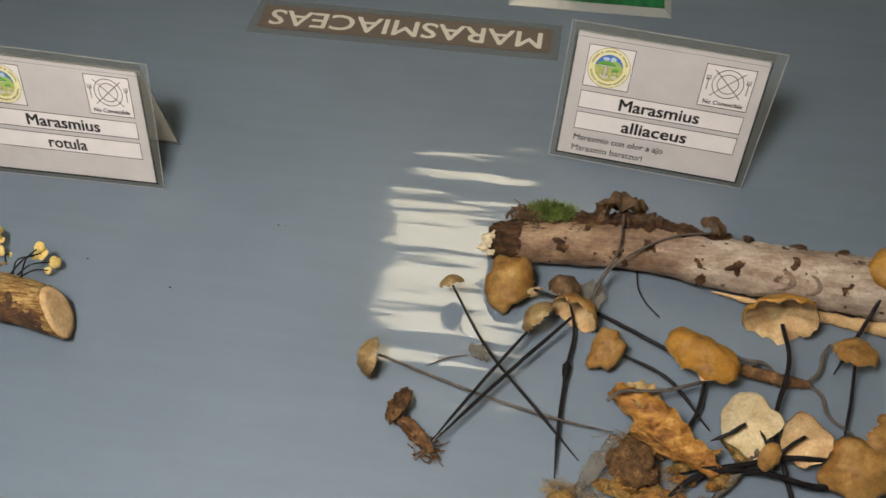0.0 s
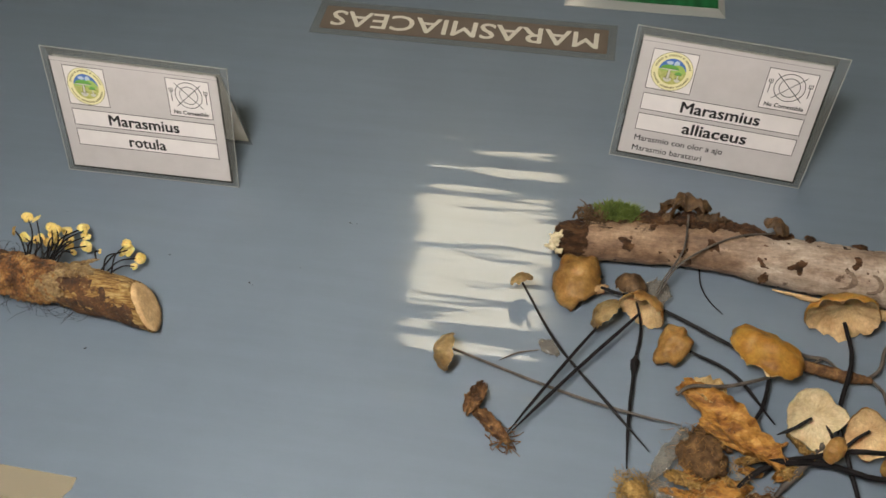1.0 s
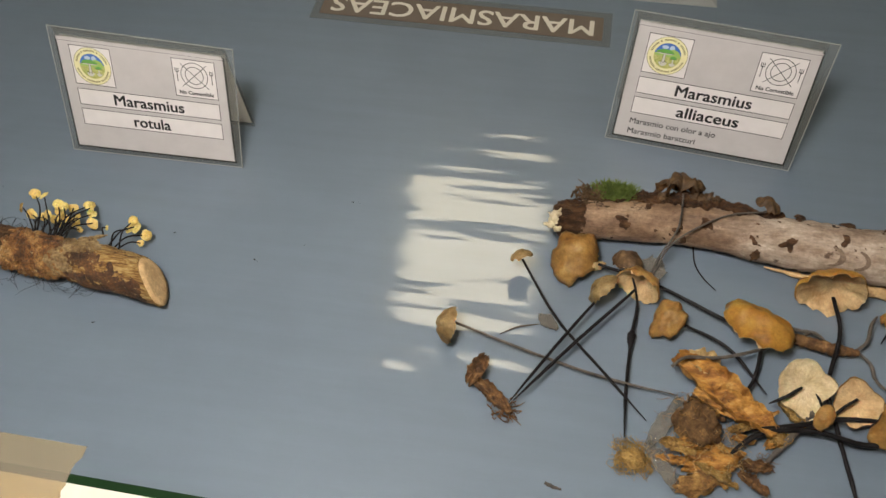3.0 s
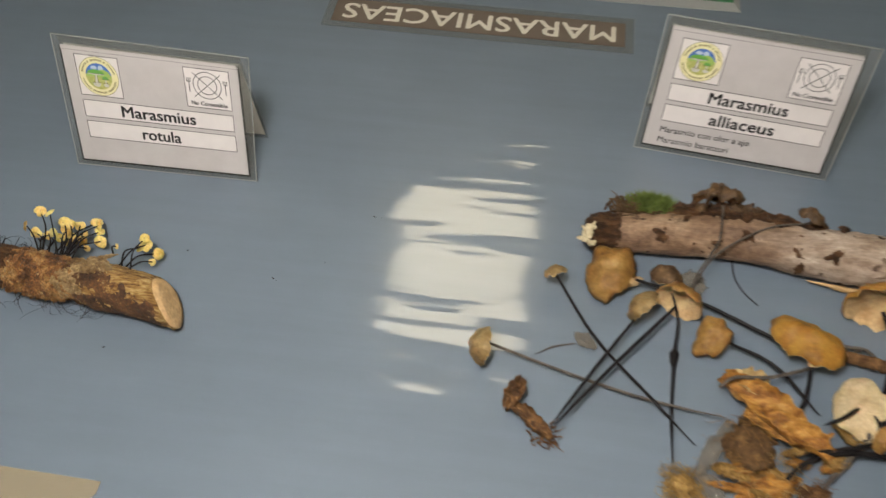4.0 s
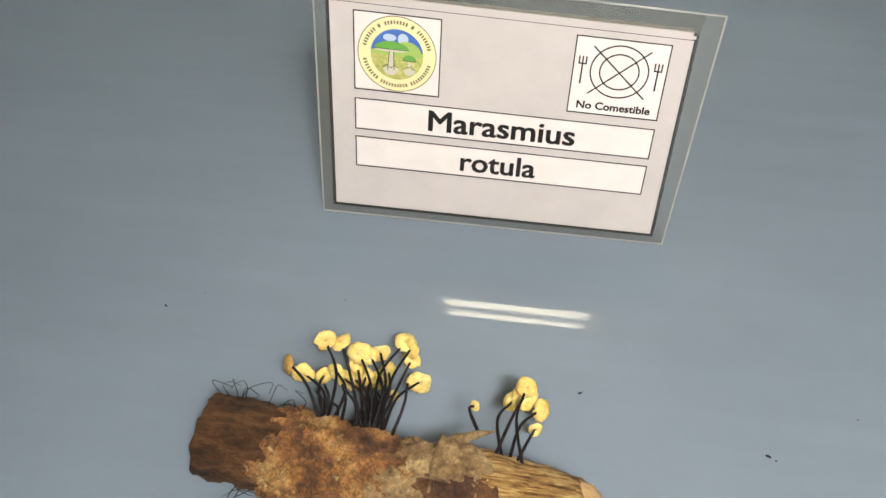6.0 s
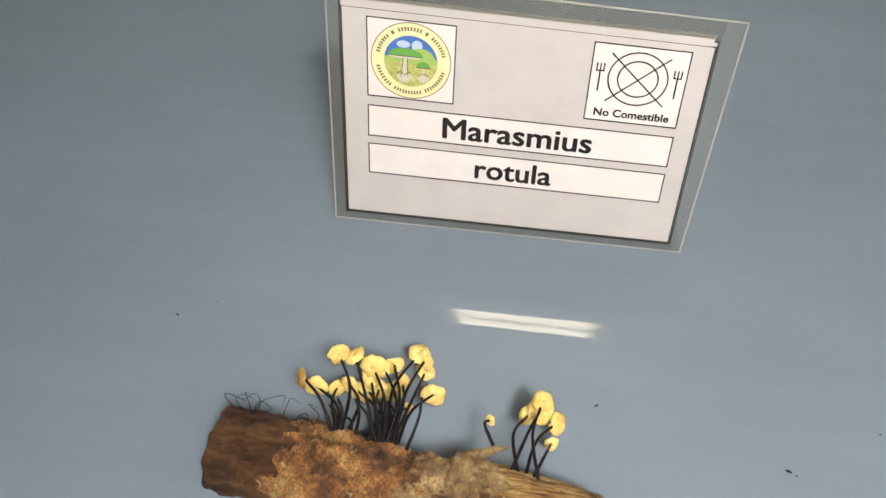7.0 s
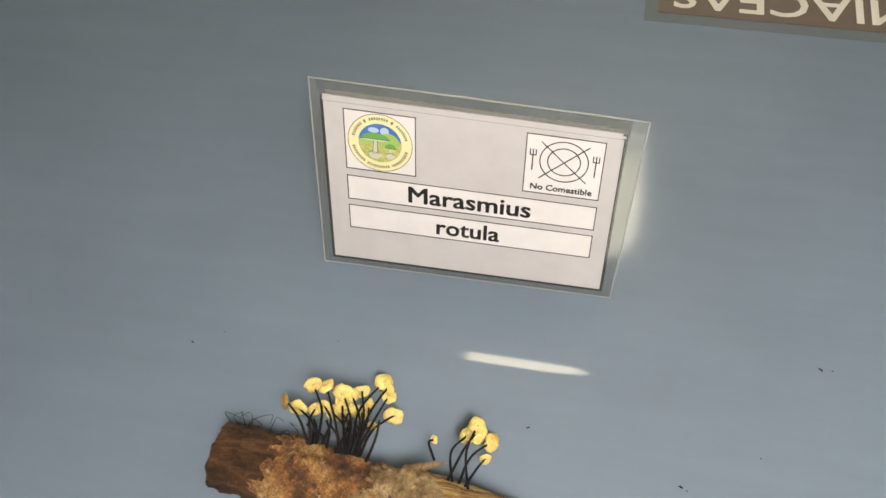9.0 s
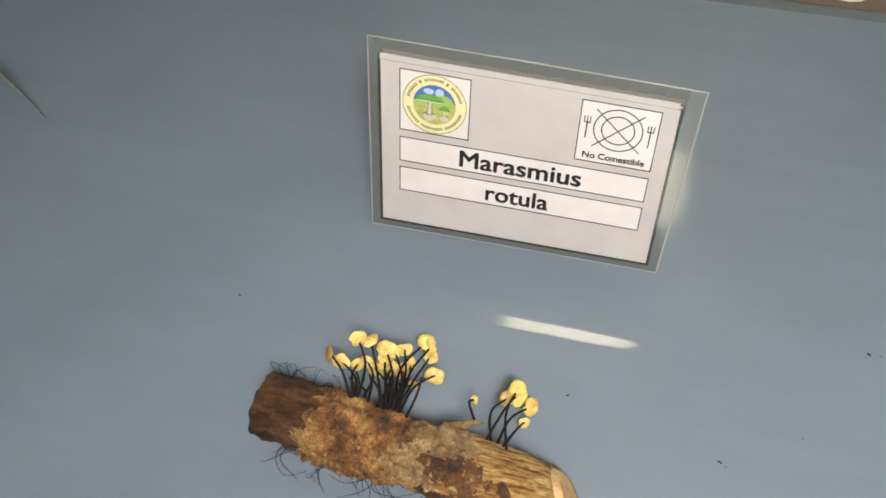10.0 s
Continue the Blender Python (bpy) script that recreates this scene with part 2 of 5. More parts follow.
def bark_grey():
    """Smooth bark, tan-brown towards the broken end and pale pinkish grey further on, streaked and scarred."""
    mat, tree, bsdf = shader("smooth_grey_bark")
    blotch = grain(tree, 70, 7, 0.66, (0.45, 1, 1))
    streak = grain(tree, 420, 5, 0.7, (0.16, 1, 1), 6.0)
    scar = grain(tree, 52, 8, 0.74, (0.8, 1, 1), 4.0)
    fine = grain(tree, 520, 5, 0.7, (1, 1, 1), 1.0)
    brown = ramp(tree, blotch, [(0.30, (0.10, 0.055, 0.030)), (0.43, (0.20, 0.120, 0.070)), (0.54, (0.30, 0.195, 0.120)), (0.70, (0.43, 0.320, 0.220))])
    pale = ramp(tree, blotch, [(0.30, (0.18, 0.115, 0.078)), (0.42, (0.32, 0.240, 0.180)), (0.52, (0.43, 0.345, 0.275)), (0.70, (0.55, 0.470, 0.390))])
    co = tree.nodes.new("ShaderNodeTexCoord")
    axes = tree.nodes.new("ShaderNodeSeparateXYZ")
    tree.links.new(co.outputs["Object"], axes.inputs[0])
    shift = tree.nodes.new("ShaderNodeMath")
    shift.operation = "MULTIPLY_ADD"
    shift.inputs[1].default_value = 0.16
    tree.links.new(grain(tree, 38, 6, 0.6, (0.6, 1, 1), 11.0), shift.inputs[0])
    tree.links.new(axes.outputs["X"], shift.inputs[2])
    along = tree.nodes.new("ShaderNodeMapRange")
    along.interpolation_type = "SMOOTHSTEP"
    along.inputs["From Min"].default_value = 0.455
    along.inputs["From Max"].default_value = 0.525
    tree.links.new(shift.outputs[0], along.inputs["Value"])
    col = blend(tree, along.outputs[0], brown, pale)
    dark = ramp(tree, scar, [(0.60, (0, 0, 0)), (0.65, (1, 1, 1))])
    col = blend(tree, dark, col, (0.085, 0.047, 0.024))
    tone = ramp(tree, streak, [(0.32, (0.66, 0.62, 0.58)), (0.66, (1.14, 1.13, 1.12))])
    col = blend(tree, 1.0, col, tone, "MULTIPLY")
    tree.links.new(blend(tree, 1.0, col, ramp(tree, fine, [(0.3, (0.72, 0.70, 0.68)), (0.7, (1.14, 1.14, 1.13))]), "MULTIPLY"), bsdf.inputs["Base Color"])
    bsdf.inputs["Roughness"].default_value = 0.6
    relief(tree, bsdf, fine, 0.0007)
    return mat


M_BARK = bark_grey()
M_DARKBARK = mottled("dark_brown_bark", [(0.3, (0.014, 0.007, 0.004)), (0.5, (0.070, 0.031, 0.012)), (0.68, (0.15, 0.075, 0.030)), (0.82, (0.27, 0.17, 0.08))], 200, 0.7, 0.0016, 800, (0.5, 1.6, 1.6))


def crackled(name, stops, cell=330.0, depth=0.65):
    """Crumbly bark: patches of colour broken by dark cracks and small pale flecks."""
    mat, tree, bsdf = shader(name)
    patch = grain(tree, 95, 7, 0.68)
    fine = grain(tree, 620, 5, 0.75, (1, 1, 1), 2.0)
    fleck = grain(tree, 240, 4, 0.6, (1, 1, 1), 9.0)
    co = tree.nodes.new("ShaderNodeTexCoord")
    cells = tree.nodes.new("ShaderNodeTexVoronoi")
    cells.feature = "DISTANCE_TO_EDGE"
    cells.inputs["Scale"].default_value = cell
    warp = tree.nodes.new("ShaderNodeMix")
    warp.data_type = "VECTOR"
    warp.inputs[0].default_value = 0.012
    noise_col = tree.nodes.new("ShaderNodeTexNoise")
    noise_col.inputs["Scale"].default_value = 300
    tree.links.new(co.outputs["Object"], noise_col.inputs["Vector"])
    tree.links.new(co.outputs["Object"], warp.inputs[4])
    tree.links.new(noise_col.outputs["Color"], warp.inputs[5])
    tree.links.new(warp.outputs[1], cells.inputs["Vector"])
    col = ramp(tree, patch, stops)
    crack = ramp(tree, cells.outputs["Distance"], [(0.02, (0.25, 0.22, 0.2)), (0.14, (1, 1, 1))])
    col = blend(tree, depth, col, crack, "MULTIPLY")
    col = blend(tree, 1.0, col, ramp(tree, fine, [(0.3, (0.55, 0.52, 0.5)), (0.7, (1.3, 1.27, 1.2))]), "MULTIPLY")
    col = blend(tree, ramp(tree, fleck, [(0.62, (0, 0, 0)), (0.70, (1, 1, 1))]), col, (0.42, 0.30, 0.14))
    tree.links.new(col, bsdf.inputs["Base Color"])
    bsdf.inputs["Roughness"].default_value = 0.62
    relief(tree, bsdf, fine, 0.0014)
    return mat


M_WORN = mottled("worn_yellow_wood", [(0.32, (0.045, 0.019, 0.007)), (0.42, (0.19, 0.09, 0.026)), (0.52, (0.37, 0.225, 0.072)), (0.66, (0.60, 0.44, 0.19))], 620, 0.6, 0.0014, 1300, (0.13, 1.2, 1.2))
M_REDBARK = crackled("crumbly_red_brown_bark", [(0.32, (0.035, 0.014, 0.006)), (0.43, (0.13, 0.052, 0.016)), (0.52, (0.30, 0.135, 0.036)), (0.60, (0.42, 0.235, 0.075)), (0.75, (0.46, 0.34, 0.18))])
M_DEEPBARK = crackled("dark_red_brown_bark", [(0.32, (0.022, 0.009, 0.005)), (0.45, (0.085, 0.035, 0.013)), (0.56, (0.17, 0.075, 0.024)), (0.70, (0.27, 0.15, 0.055))], 300.0, 0.5)
M_LICHEN = crackled("grey_green_lichen_crust", [(0.32, (0.10, 0.050, 0.018)), (0.46, (0.24, 0.150, 0.062)), (0.58, (0.40, 0.290, 0.145)), (0.72, (0.52, 0.43, 0.25))], 260.0, 0.3)


# ---- mesh helpers ----
def finish(name, bm, material, smooth=True):
    mesh = bpy.data.meshes.new(name)
    bm.normal_update()
    bm.to_mesh(mesh)
    bm.free()
    mesh.materials.append(material)
    if smooth:
        mesh.shade_smooth()
    return mesh


def part(name, bm, material, parent, label="", smooth=True):
    ob = new(name, finish(name, bm, material, smooth))
    ob.parent = parent
    ob.matrix_parent_inverse = parent.matrix_world.inverted() if parent.type == "EMPTY" else Matrix()
    return tagged(ob, label)


def thing(name, label, category, at=(0, 0, 0), group=""):
    ob = new(name)
    ob.empty_display_size = 0.02
    ob.location = at
    bpy.context.view_layer.update()
    return tagged(ob, label, category, group)


def solid(name, bm, material, label, category="", group="", kind="", smooth=True):
    return tagged(new(name, finish(name, bm, material, smooth)), label, category, group, kind)


def box(bm, lo, hi, m=Matrix(), bevel=0.0):
    geo = bmesh.ops.create_cube(bm, size=1.0)
    size = [hi[i] - lo[i] for i in range(3)]
    mid = [(hi[i] + lo[i]) / 2 for i in range(3)]
    bmesh.ops.transform(bm, matrix=m @ Matrix.Translation(mid) @ Matrix.Diagonal((*size, 1)), verts=geo["verts"])
    if bevel:
        edges = list({e for v in geo["verts"] for e in v.link_edges})
        bmesh.ops.bevel(bm, geom=edges, offset=bevel, segments=2, affect="EDGES")
    return bm


def smooth_path(points, steps=6):
    """Catmull-Rom through the given knots."""
    pts = [Vector(p) for p in points]
    pts = [pts[0] * 2 - pts[1], *pts, pts[-1] * 2 - pts[-2]]
    out = []
    for i in range(1, len(pts) - 2):
        a, b, c, d = pts[i - 1:i + 3]
        for k in range(steps):
            u = k / steps
            out.append(0.5 * (2 * b + (c - a) * u + (2 * a - 5 * b + 4 * c - d) * u * u + (3 * b - a - 3 * c + d) * u ** 3))
    out.append(pts[-2])
    return out


def tube(bm, points, radii, sides=8, steps=6, rough=0.0, seed=0.0, freq=0.0):
    """A round body along a smooth path; radii are spread along it."""
    path = smooth_path(points, steps)
    n = len(path)
    rings = []
    side = None
    for i, p in enumerate(path):
        way = (path[min(i + 1, n - 1)] - path[max(i - 1, 0)]).normalized()
        if side is None:
            side = way.orthogonal().normalized()
        side = (side - way * side.dot(way)).normalized()
        up = way.cross(side)
        u = i / (n - 1) * (len(radii) - 1)
        k = min(int(u), len(radii) - 2)
        r = radii[k] + (radii[k + 1] - radii[k]) * (u - k)
        ring = []
        for j in range(sides):
            a = 2 * math.pi * j / sides
            d = side * math.cos(a) + up * math.sin(a)
            rr = r
            if rough:
                rr *= 1 + rough * noise.noise((p + d * r) * (freq or 0.6 / r) + Vector((seed, 0, 0)))
                if freq:
                    rr += r * rough * 0.6 * noise.noise((p + d * r) * freq * 2.9)
            ring.append(bm.verts.new(p + d * rr))
        rings.append(ring)
    for a, b in zip(rings, rings[1:]):
        for j in range(sides):
            bm.faces.new((a[j], a[(j + 1) % sides], b[(j + 1) % sides], b[j]))
    bm.faces.new(rings[0][::-1])
    bm.faces.new(rings[-1])
    return bm


def aim(at, axis, spin=0.0):
    turn = Vector(axis).normalized().to_track_quat("Z", "Y").to_matrix().to_4x4()
    return Matrix.Translation(at) @ turn @ pose(0, 0, 0, 0, 0, spin)


def dome(r, h, seed, lobes=0.08, squash=1.0, fold=0.0, navel=0.0, rings=9, sides=40, under=False, gills=0):
    """Cap skin (or its underside with gill plates) about the local z axis, apex up."""
    bm = bmesh.new()
    sides = gills * 2 if gills else sides
    start = 0.10 if under else 0.0
    grid = []
    for i in range(rings + 1):
        u = start + (1 - start) * i / rings
        row = []
        for j in range(sides):
            a = 2 * math.pi * j / sides
            wob = 1 + lobes * noise.noise(Vector((math.cos(a) * 1.3, math.sin(a) * 1.3, seed))) * 1.8 * u
            wob += lobes * 0.35 * noise.noise(Vector((math.cos(a) * 4.1, math.sin(a) * 4.1, seed + 11))) * u * u
            x, y = r * u * wob * math.cos(a), r * u * wob * squash * math.sin(a)
            z = h * (1 - u ** 2.2) - navel * math.exp(-(u / 0.22) ** 2)
            z += lobes * h * 1.2 * noise.noise(Vector((x / r * 1.6, y / r * 1.6, seed + 7)))
            z += (0.26 * h * noise.noise(Vector((x / r * 3.3, y / r * 3.3, seed + 3))) + 0.10 * h * noise.noise(Vector((x / r * 9, y / r * 9, seed + 5)))) * (0.3 + u)
            z += fold * x * x / r
            if under:
                z -= 0.07 * r + (1 - u) * 0.10 * r
                if gills:
                    z -= (0.15 * r if j % 2 else 0.0) * (0.3 + 0.7 * math.sin(math.pi * min(1, u * 1.02)))
                x, y = x * 0.965, y * 0.965
            elif i == rings:
                z -= 0.035 * r
            row.append(bm.verts.new((x, y, z)))
        grid.append(row)
    if not under:
        # rolled rim
        row = [bm.verts.new((v.co.x * 0.955, v.co.y * 0.955, v.co.z - 0.05 * r)) for v in grid[-1]]
        grid.append(row)
    for a, b in zip(grid, grid[1:]):
        for j in range(sides):
            f = (a[j], b[j], b[(j + 1) % sides], a[(j + 1) % sides])
            bm.faces.new(f[::-1] if under else f)
    if under:
        bm.faces.new(grid[0][::-1])
    bmesh.ops.remove_doubles(bm, verts=bm.verts, dist=1e-7)
    return bm


def place(bm, m):
    bmesh.ops.transform(bm, matrix=m, verts=bm.verts)
    return bm


def mushroom(label, cap, stems, group, skin, under=None, r=0.01, h=0.005, axis=(0, 0, 1), seed=0, thick=(0.0010, 0.0013), stem_mat=None, spin=0.0, **shape):
    """One gilled mushroom: cap, gills and a stem along the given knots."""
    ob = thing("mushroom", label, "mushroom", stems[0][-1] if stems else cap, group)
    m = aim(cap, axis, spin)
    part("cap", place(dome(r, h, seed, **shape), m), skin, ob)
    rest = {k: v for k, v in shape.items() if k in ("lobes", "squash", "fold")}
    part("underside", place(dome(r, h, seed, under=True, gills=24 if r > 0.008 else 16, rings=6, **rest), m), under or M_GILL, ob, "paler gills under the cap")
    for knots in stems:
        slim = [0.72 * t for t in thick]
        part("stem", tube(bmesh.new(), knots, (*slim, slim[-1], slim[-1], slim[-1] * 0.3), 9, 9, 0.22, seed), stem_mat or M_STEM, ob, "thin black stem" if stem_mat is None else "")
    return ob


# ---- room ----
def room():
    x0, x1, y0, y1, t = -4.5, 4.5, -3.2, 3.6, 0.15
    solid("floor", box(bmesh.new(), (x0, y0, FLOOR - t), (x1, y1, FLOOR)), M_FLOOR, "brown speckled terrazzo floor of the hall", "floor", kind="structure", smooth=False)
    solid("ceiling", box(bmesh.new(), (x0, y0, CEILING + 0.06), (x1, y1, CEILING + 0.06 + t)), M_CEIL, "off-white ceiling of the hall", "ceiling", kind="structure", smooth=False)
    for name, lo, hi in (("wall_north", (x0, y1, FLOOR), (x1, y1 + t, CEILING + 0.06)), ("wall_south", (x0, y0 - t, FLOOR), (x1, y0, CEILING + 0.06)),
                         ("wall_east", (x1, y0, FLOOR), (x1 + t, y1, CEILING + 0.06)), ("wall_west", (x0 - t, y0, FLOOR), (x0, y1, CEILING + 0.06))):
        solid(name, box(bmesh.new(), lo, hi), M_WALL, "plain off-white painted wall", "wall", kind="structure", smooth=False)


def ceiling_lamp():
    """A recessed luminaire: steel tray with an opal diffuser, about its own middle."""
    cx, cy, w, l = 0.07, 1.38, 0.262, 0.303
    ob = thing("ceiling_light", "white steel ceiling light with opal diffuser", "ceiling light", (cx, cy, CEILING), "ceiling lights")
    bm = bmesh.new()
    for sx in (-1, 1):
        box(bm, (cx + sx * w - 0.012, cy - l - 0.012, CEILING - 0.015), (cx + sx * w + 0.012, cy + l + 0.012, CEILING + 0.06))
    for sy in (-1, 1):
        box(bm, (cx - w + 0.012, cy + sy * l - 0.012, CEILING - 0.015), (cx + w - 0.012, cy + sy * l + 0.012, CEILING + 0.06))
    part("frame", bm, M_WALL, ob, smooth=False)
    part("diffuser", box(bmesh.new(), (cx - w + 0.012, cy - l + 0.012, CEILING + 0.005), (cx + w - 0.012, cy + l - 0.012, CEILING + 0.012)), M_GLOW, ob, "glowing opal panel", smooth=False)
    return ob


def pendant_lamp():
    """An opal globe under a spun steel shade, hung on its cord over the table's near edge. Added and unseen: it stands
    in for torchlight.
    """
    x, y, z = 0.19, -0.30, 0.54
    ob = thing("pendant_lamp", "added lamp, unseen, standing in for torchlight over the table's edge", "lamp", (x, y, z))
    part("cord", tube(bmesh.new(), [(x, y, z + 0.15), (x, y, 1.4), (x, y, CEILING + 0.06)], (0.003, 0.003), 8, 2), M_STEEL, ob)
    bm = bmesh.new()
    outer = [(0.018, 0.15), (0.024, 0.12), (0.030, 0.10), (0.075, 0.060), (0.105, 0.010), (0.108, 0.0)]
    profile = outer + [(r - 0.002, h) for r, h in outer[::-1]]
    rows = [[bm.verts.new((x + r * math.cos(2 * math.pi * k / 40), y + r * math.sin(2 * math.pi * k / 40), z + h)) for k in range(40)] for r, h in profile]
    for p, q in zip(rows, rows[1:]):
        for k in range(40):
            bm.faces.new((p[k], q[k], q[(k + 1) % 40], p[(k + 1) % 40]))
    part("shade", bm, M_STEEL, ob, "open grey steel shade of the added lamp")
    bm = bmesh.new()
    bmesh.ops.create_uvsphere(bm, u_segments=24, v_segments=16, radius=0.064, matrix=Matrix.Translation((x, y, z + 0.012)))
    part("globe", bm, M_FILL_GLOBE, ob, "glowing opal globe of the added lamp")


def trestle_table():
    ob = thing("table", "long folding table under a blue plastic sheet", "table", (0.15, 0.1, FLOOR))
    x0, x1, y0, y1 = -1.05, 1.35, -0.42, 0.48
    part("tabletop", box(bmesh.new(), (x0, y0, -0.034), (x1, y1, -0.004), bevel=0.004), M_WOOD, ob, smooth=False)
    for x in (x0 + 0.15, x1 - 0.15):
        for y in (y0 + 0.08, y1 - 0.08):
            part("leg", tube(bmesh.new(), [(x, y, FLOOR), (x, y, -0.4), (x, y, -0.034)], (0.016, 0.016), 10, 2), M_STEEL, ob)
    # the sheet over it, with drooping edges
    bm = bmesh.new()
    xs = [x0 - 0.012 + (x1 - x0 + 0.024) * i / 120 for i in range(121)]
    ys = [y0 - 0.012 + (y1 - y0 + 0.024) * j / 60 for j in range(61)]
    grid = [[bm.verts.new((x, y, 0)) for y in ys] for x in xs]
    for i in range(120):
        for j in range(60):
            bm.faces.new((grid[i][j], grid[i + 1][j], grid[i + 1][j + 1], grid[i][j + 1]))
    border = [e for e in bm.edges if e.is_boundary]
    low = [g for g in bmesh.ops.extrude_edge_only(bm, edges=border)["geom"] if isinstance(g, bmesh.types.BMVert)]
    for v in low:
        v.co.z = -0.22 + 0.01 * math.sin(v.co.x * 23 + v.co.y * 31)
        v.co.x += 0.012 * math.sin(v.co.y * 40) * (1 if v.co.x > 0 else -1) * 0.5
        v.co.y += 0.012 * math.sin(v.co.x * 36) * (1 if v.co.y > 0 else -1) * 0.5
    solid("table_sheet", bm, M_SHEET, "glossy grey-blue plastic sheet spread over the table", "tablecloth", smooth=False)


room()
lamp = ceiling_lamp()
# two unseen copies added behind, to fill the fronts of cards and mushrooms
for x, y in ((-2.33, -1.02), (2.47, -1.02)):
    copy_thing(lamp, pose(x, y, CEILING))
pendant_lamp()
trestle_table()


# ---- printed cards ----
def lettering(text, width, m, bold=0.0, rise=0.00012, height=None):
    """Text mesh, scaled to the given width, its middle at the origin of m."""
    curve = bpy.data.curves.new("text", "FONT")
    curve.body, curve.align_x, curve.align_y, curve.size = text, "CENTER", "CENTER", 1.0
    curve.extrude, curve.resolution_u = 0.02, 3
    tmp = bpy.data.objects.new("text", curve)
    scene.collection.objects.link(tmp)
    bpy.context.view_layer.update()
    mesh = bpy.data.meshes.new_from_object(tmp.evaluated_get(bpy.context.evaluated_depsgraph_get()))
    bpy.data.objects.remove(tmp)
    bpy.data.curves.remove(curve)
    bm = bmesh.new()
    bm.from_mesh(mesh)
    bpy.data.meshes.remove(mesh)
    xs = [v.co.x for v in bm.verts]
    ys = [v.co.y for v in bm.verts]
    k = width / (max(xs) - min(xs))
    ky = k if height is None else height / (max(ys) - min(ys))
    mid = Matrix.Translation((-(max(xs) + min(xs)) / 2, -(max(ys) + min(ys)) / 2, 0))
    place(bm, Matrix.Diagonal((k, ky, rise / 0.04, 1)) @ mid)
    if bold:
        # heavier strokes: the letters struck again, a hair to the side
        base = bm.copy()
        for n, (dx, dy) in enumerate(((-1, -0.5), (1, 0.5), (-0.5, 0.6), (0.5, -0.6))):
            extra = base.copy()
            place(extra, Matrix.Translation((dx * bold * k, dy * bold * k, 0.000012 * (n + 1))))
            tmp_mesh = bpy.data.meshes.new("strike")
            extra.to_mesh(tmp_mesh)
            extra.free()
            bm.from_mesh(tmp_mesh)
            bpy.data.meshes.remove(tmp_mesh)
        base.free()
    return place(bm, m)


def outline(bm, x0, y0, x1, y1, line, z0, z1, m):
    """A flat rectangular frame in one piece."""
    rows = []
    for z in (z0, z1):
        for d in (0.0, line):
            rows.append([bm.verts.new(m @ Vector(p)) for p in ((x0 + d, y0 + d, z), (x1 - d, y0 + d, z), (x1 - d, y1 - d, z), (x0 + d, y1 - d, z))])
    lo_out, lo_in, hi_out, hi_in = rows
    for i in range(4):
        j = (i + 1) % 4
        bm.faces.new((hi_out[i], hi_out[j], hi_in[j], hi_in[i]))
        bm.faces.new((lo_out[j], lo_out[i], lo_in[i], lo_in[j]))
        bm.faces.new((lo_out[i], lo_out[j], hi_out[j], hi_out[i]))
        bm.faces.new((lo_in[j], lo_in[i], hi_in[i], hi_in[j]))
    return bm


def plate_shape(bm, pts, z0, z1, m):
    """A thin flat plate with the given outline."""
    low = [bm.verts.new(m @ Vector((x, y, z0))) for x, y in pts]
    top = [bm.verts.new(m @ Vector((x, y, z1))) for x, y in pts]
    bm.faces.new(top)
    bm.faces.new(low[::-1])
    n = len(pts)
    for i in range(n):
        bm.faces.new((low[i], low[(i + 1) % n], top[(i + 1) % n], top[i]))
    return bm


def arc(cx, cy, rx, ry, a0, a1, n=32):
    return [(cx + rx * math.cos(radians(a0 + (a1 - a0) * i / n)), cy + ry * math.sin(radians(a0 + (a1 - a0) * i / n))) for i in range(n + 1)]


def ring(bm, cx, cy, r, line, z0, z1, m, n=48):
    for i in range(n):
        a, b = 360 * i / n, 360 * (i + 1) / n
        plate_shape(bm, arc(cx, cy, r, r, a, b, 1) + arc(cx, cy, r - line, r - line, b, a, 1), z0, z1, m)
    return bm


def stroke(bm, x0, y0, x1, y1, line, z0, z1, m):
    d = Vector((x1 - x0, y1 - y0)).normalized() * line / 2
    return plate_shape(bm, [(x0 - d.y, y0 + d.x), (x0 + d.y, y0 - d.x), (x1 + d.y, y1 - d.x), (x1 - d.y, y1 + d.x)], z0, z1, m)


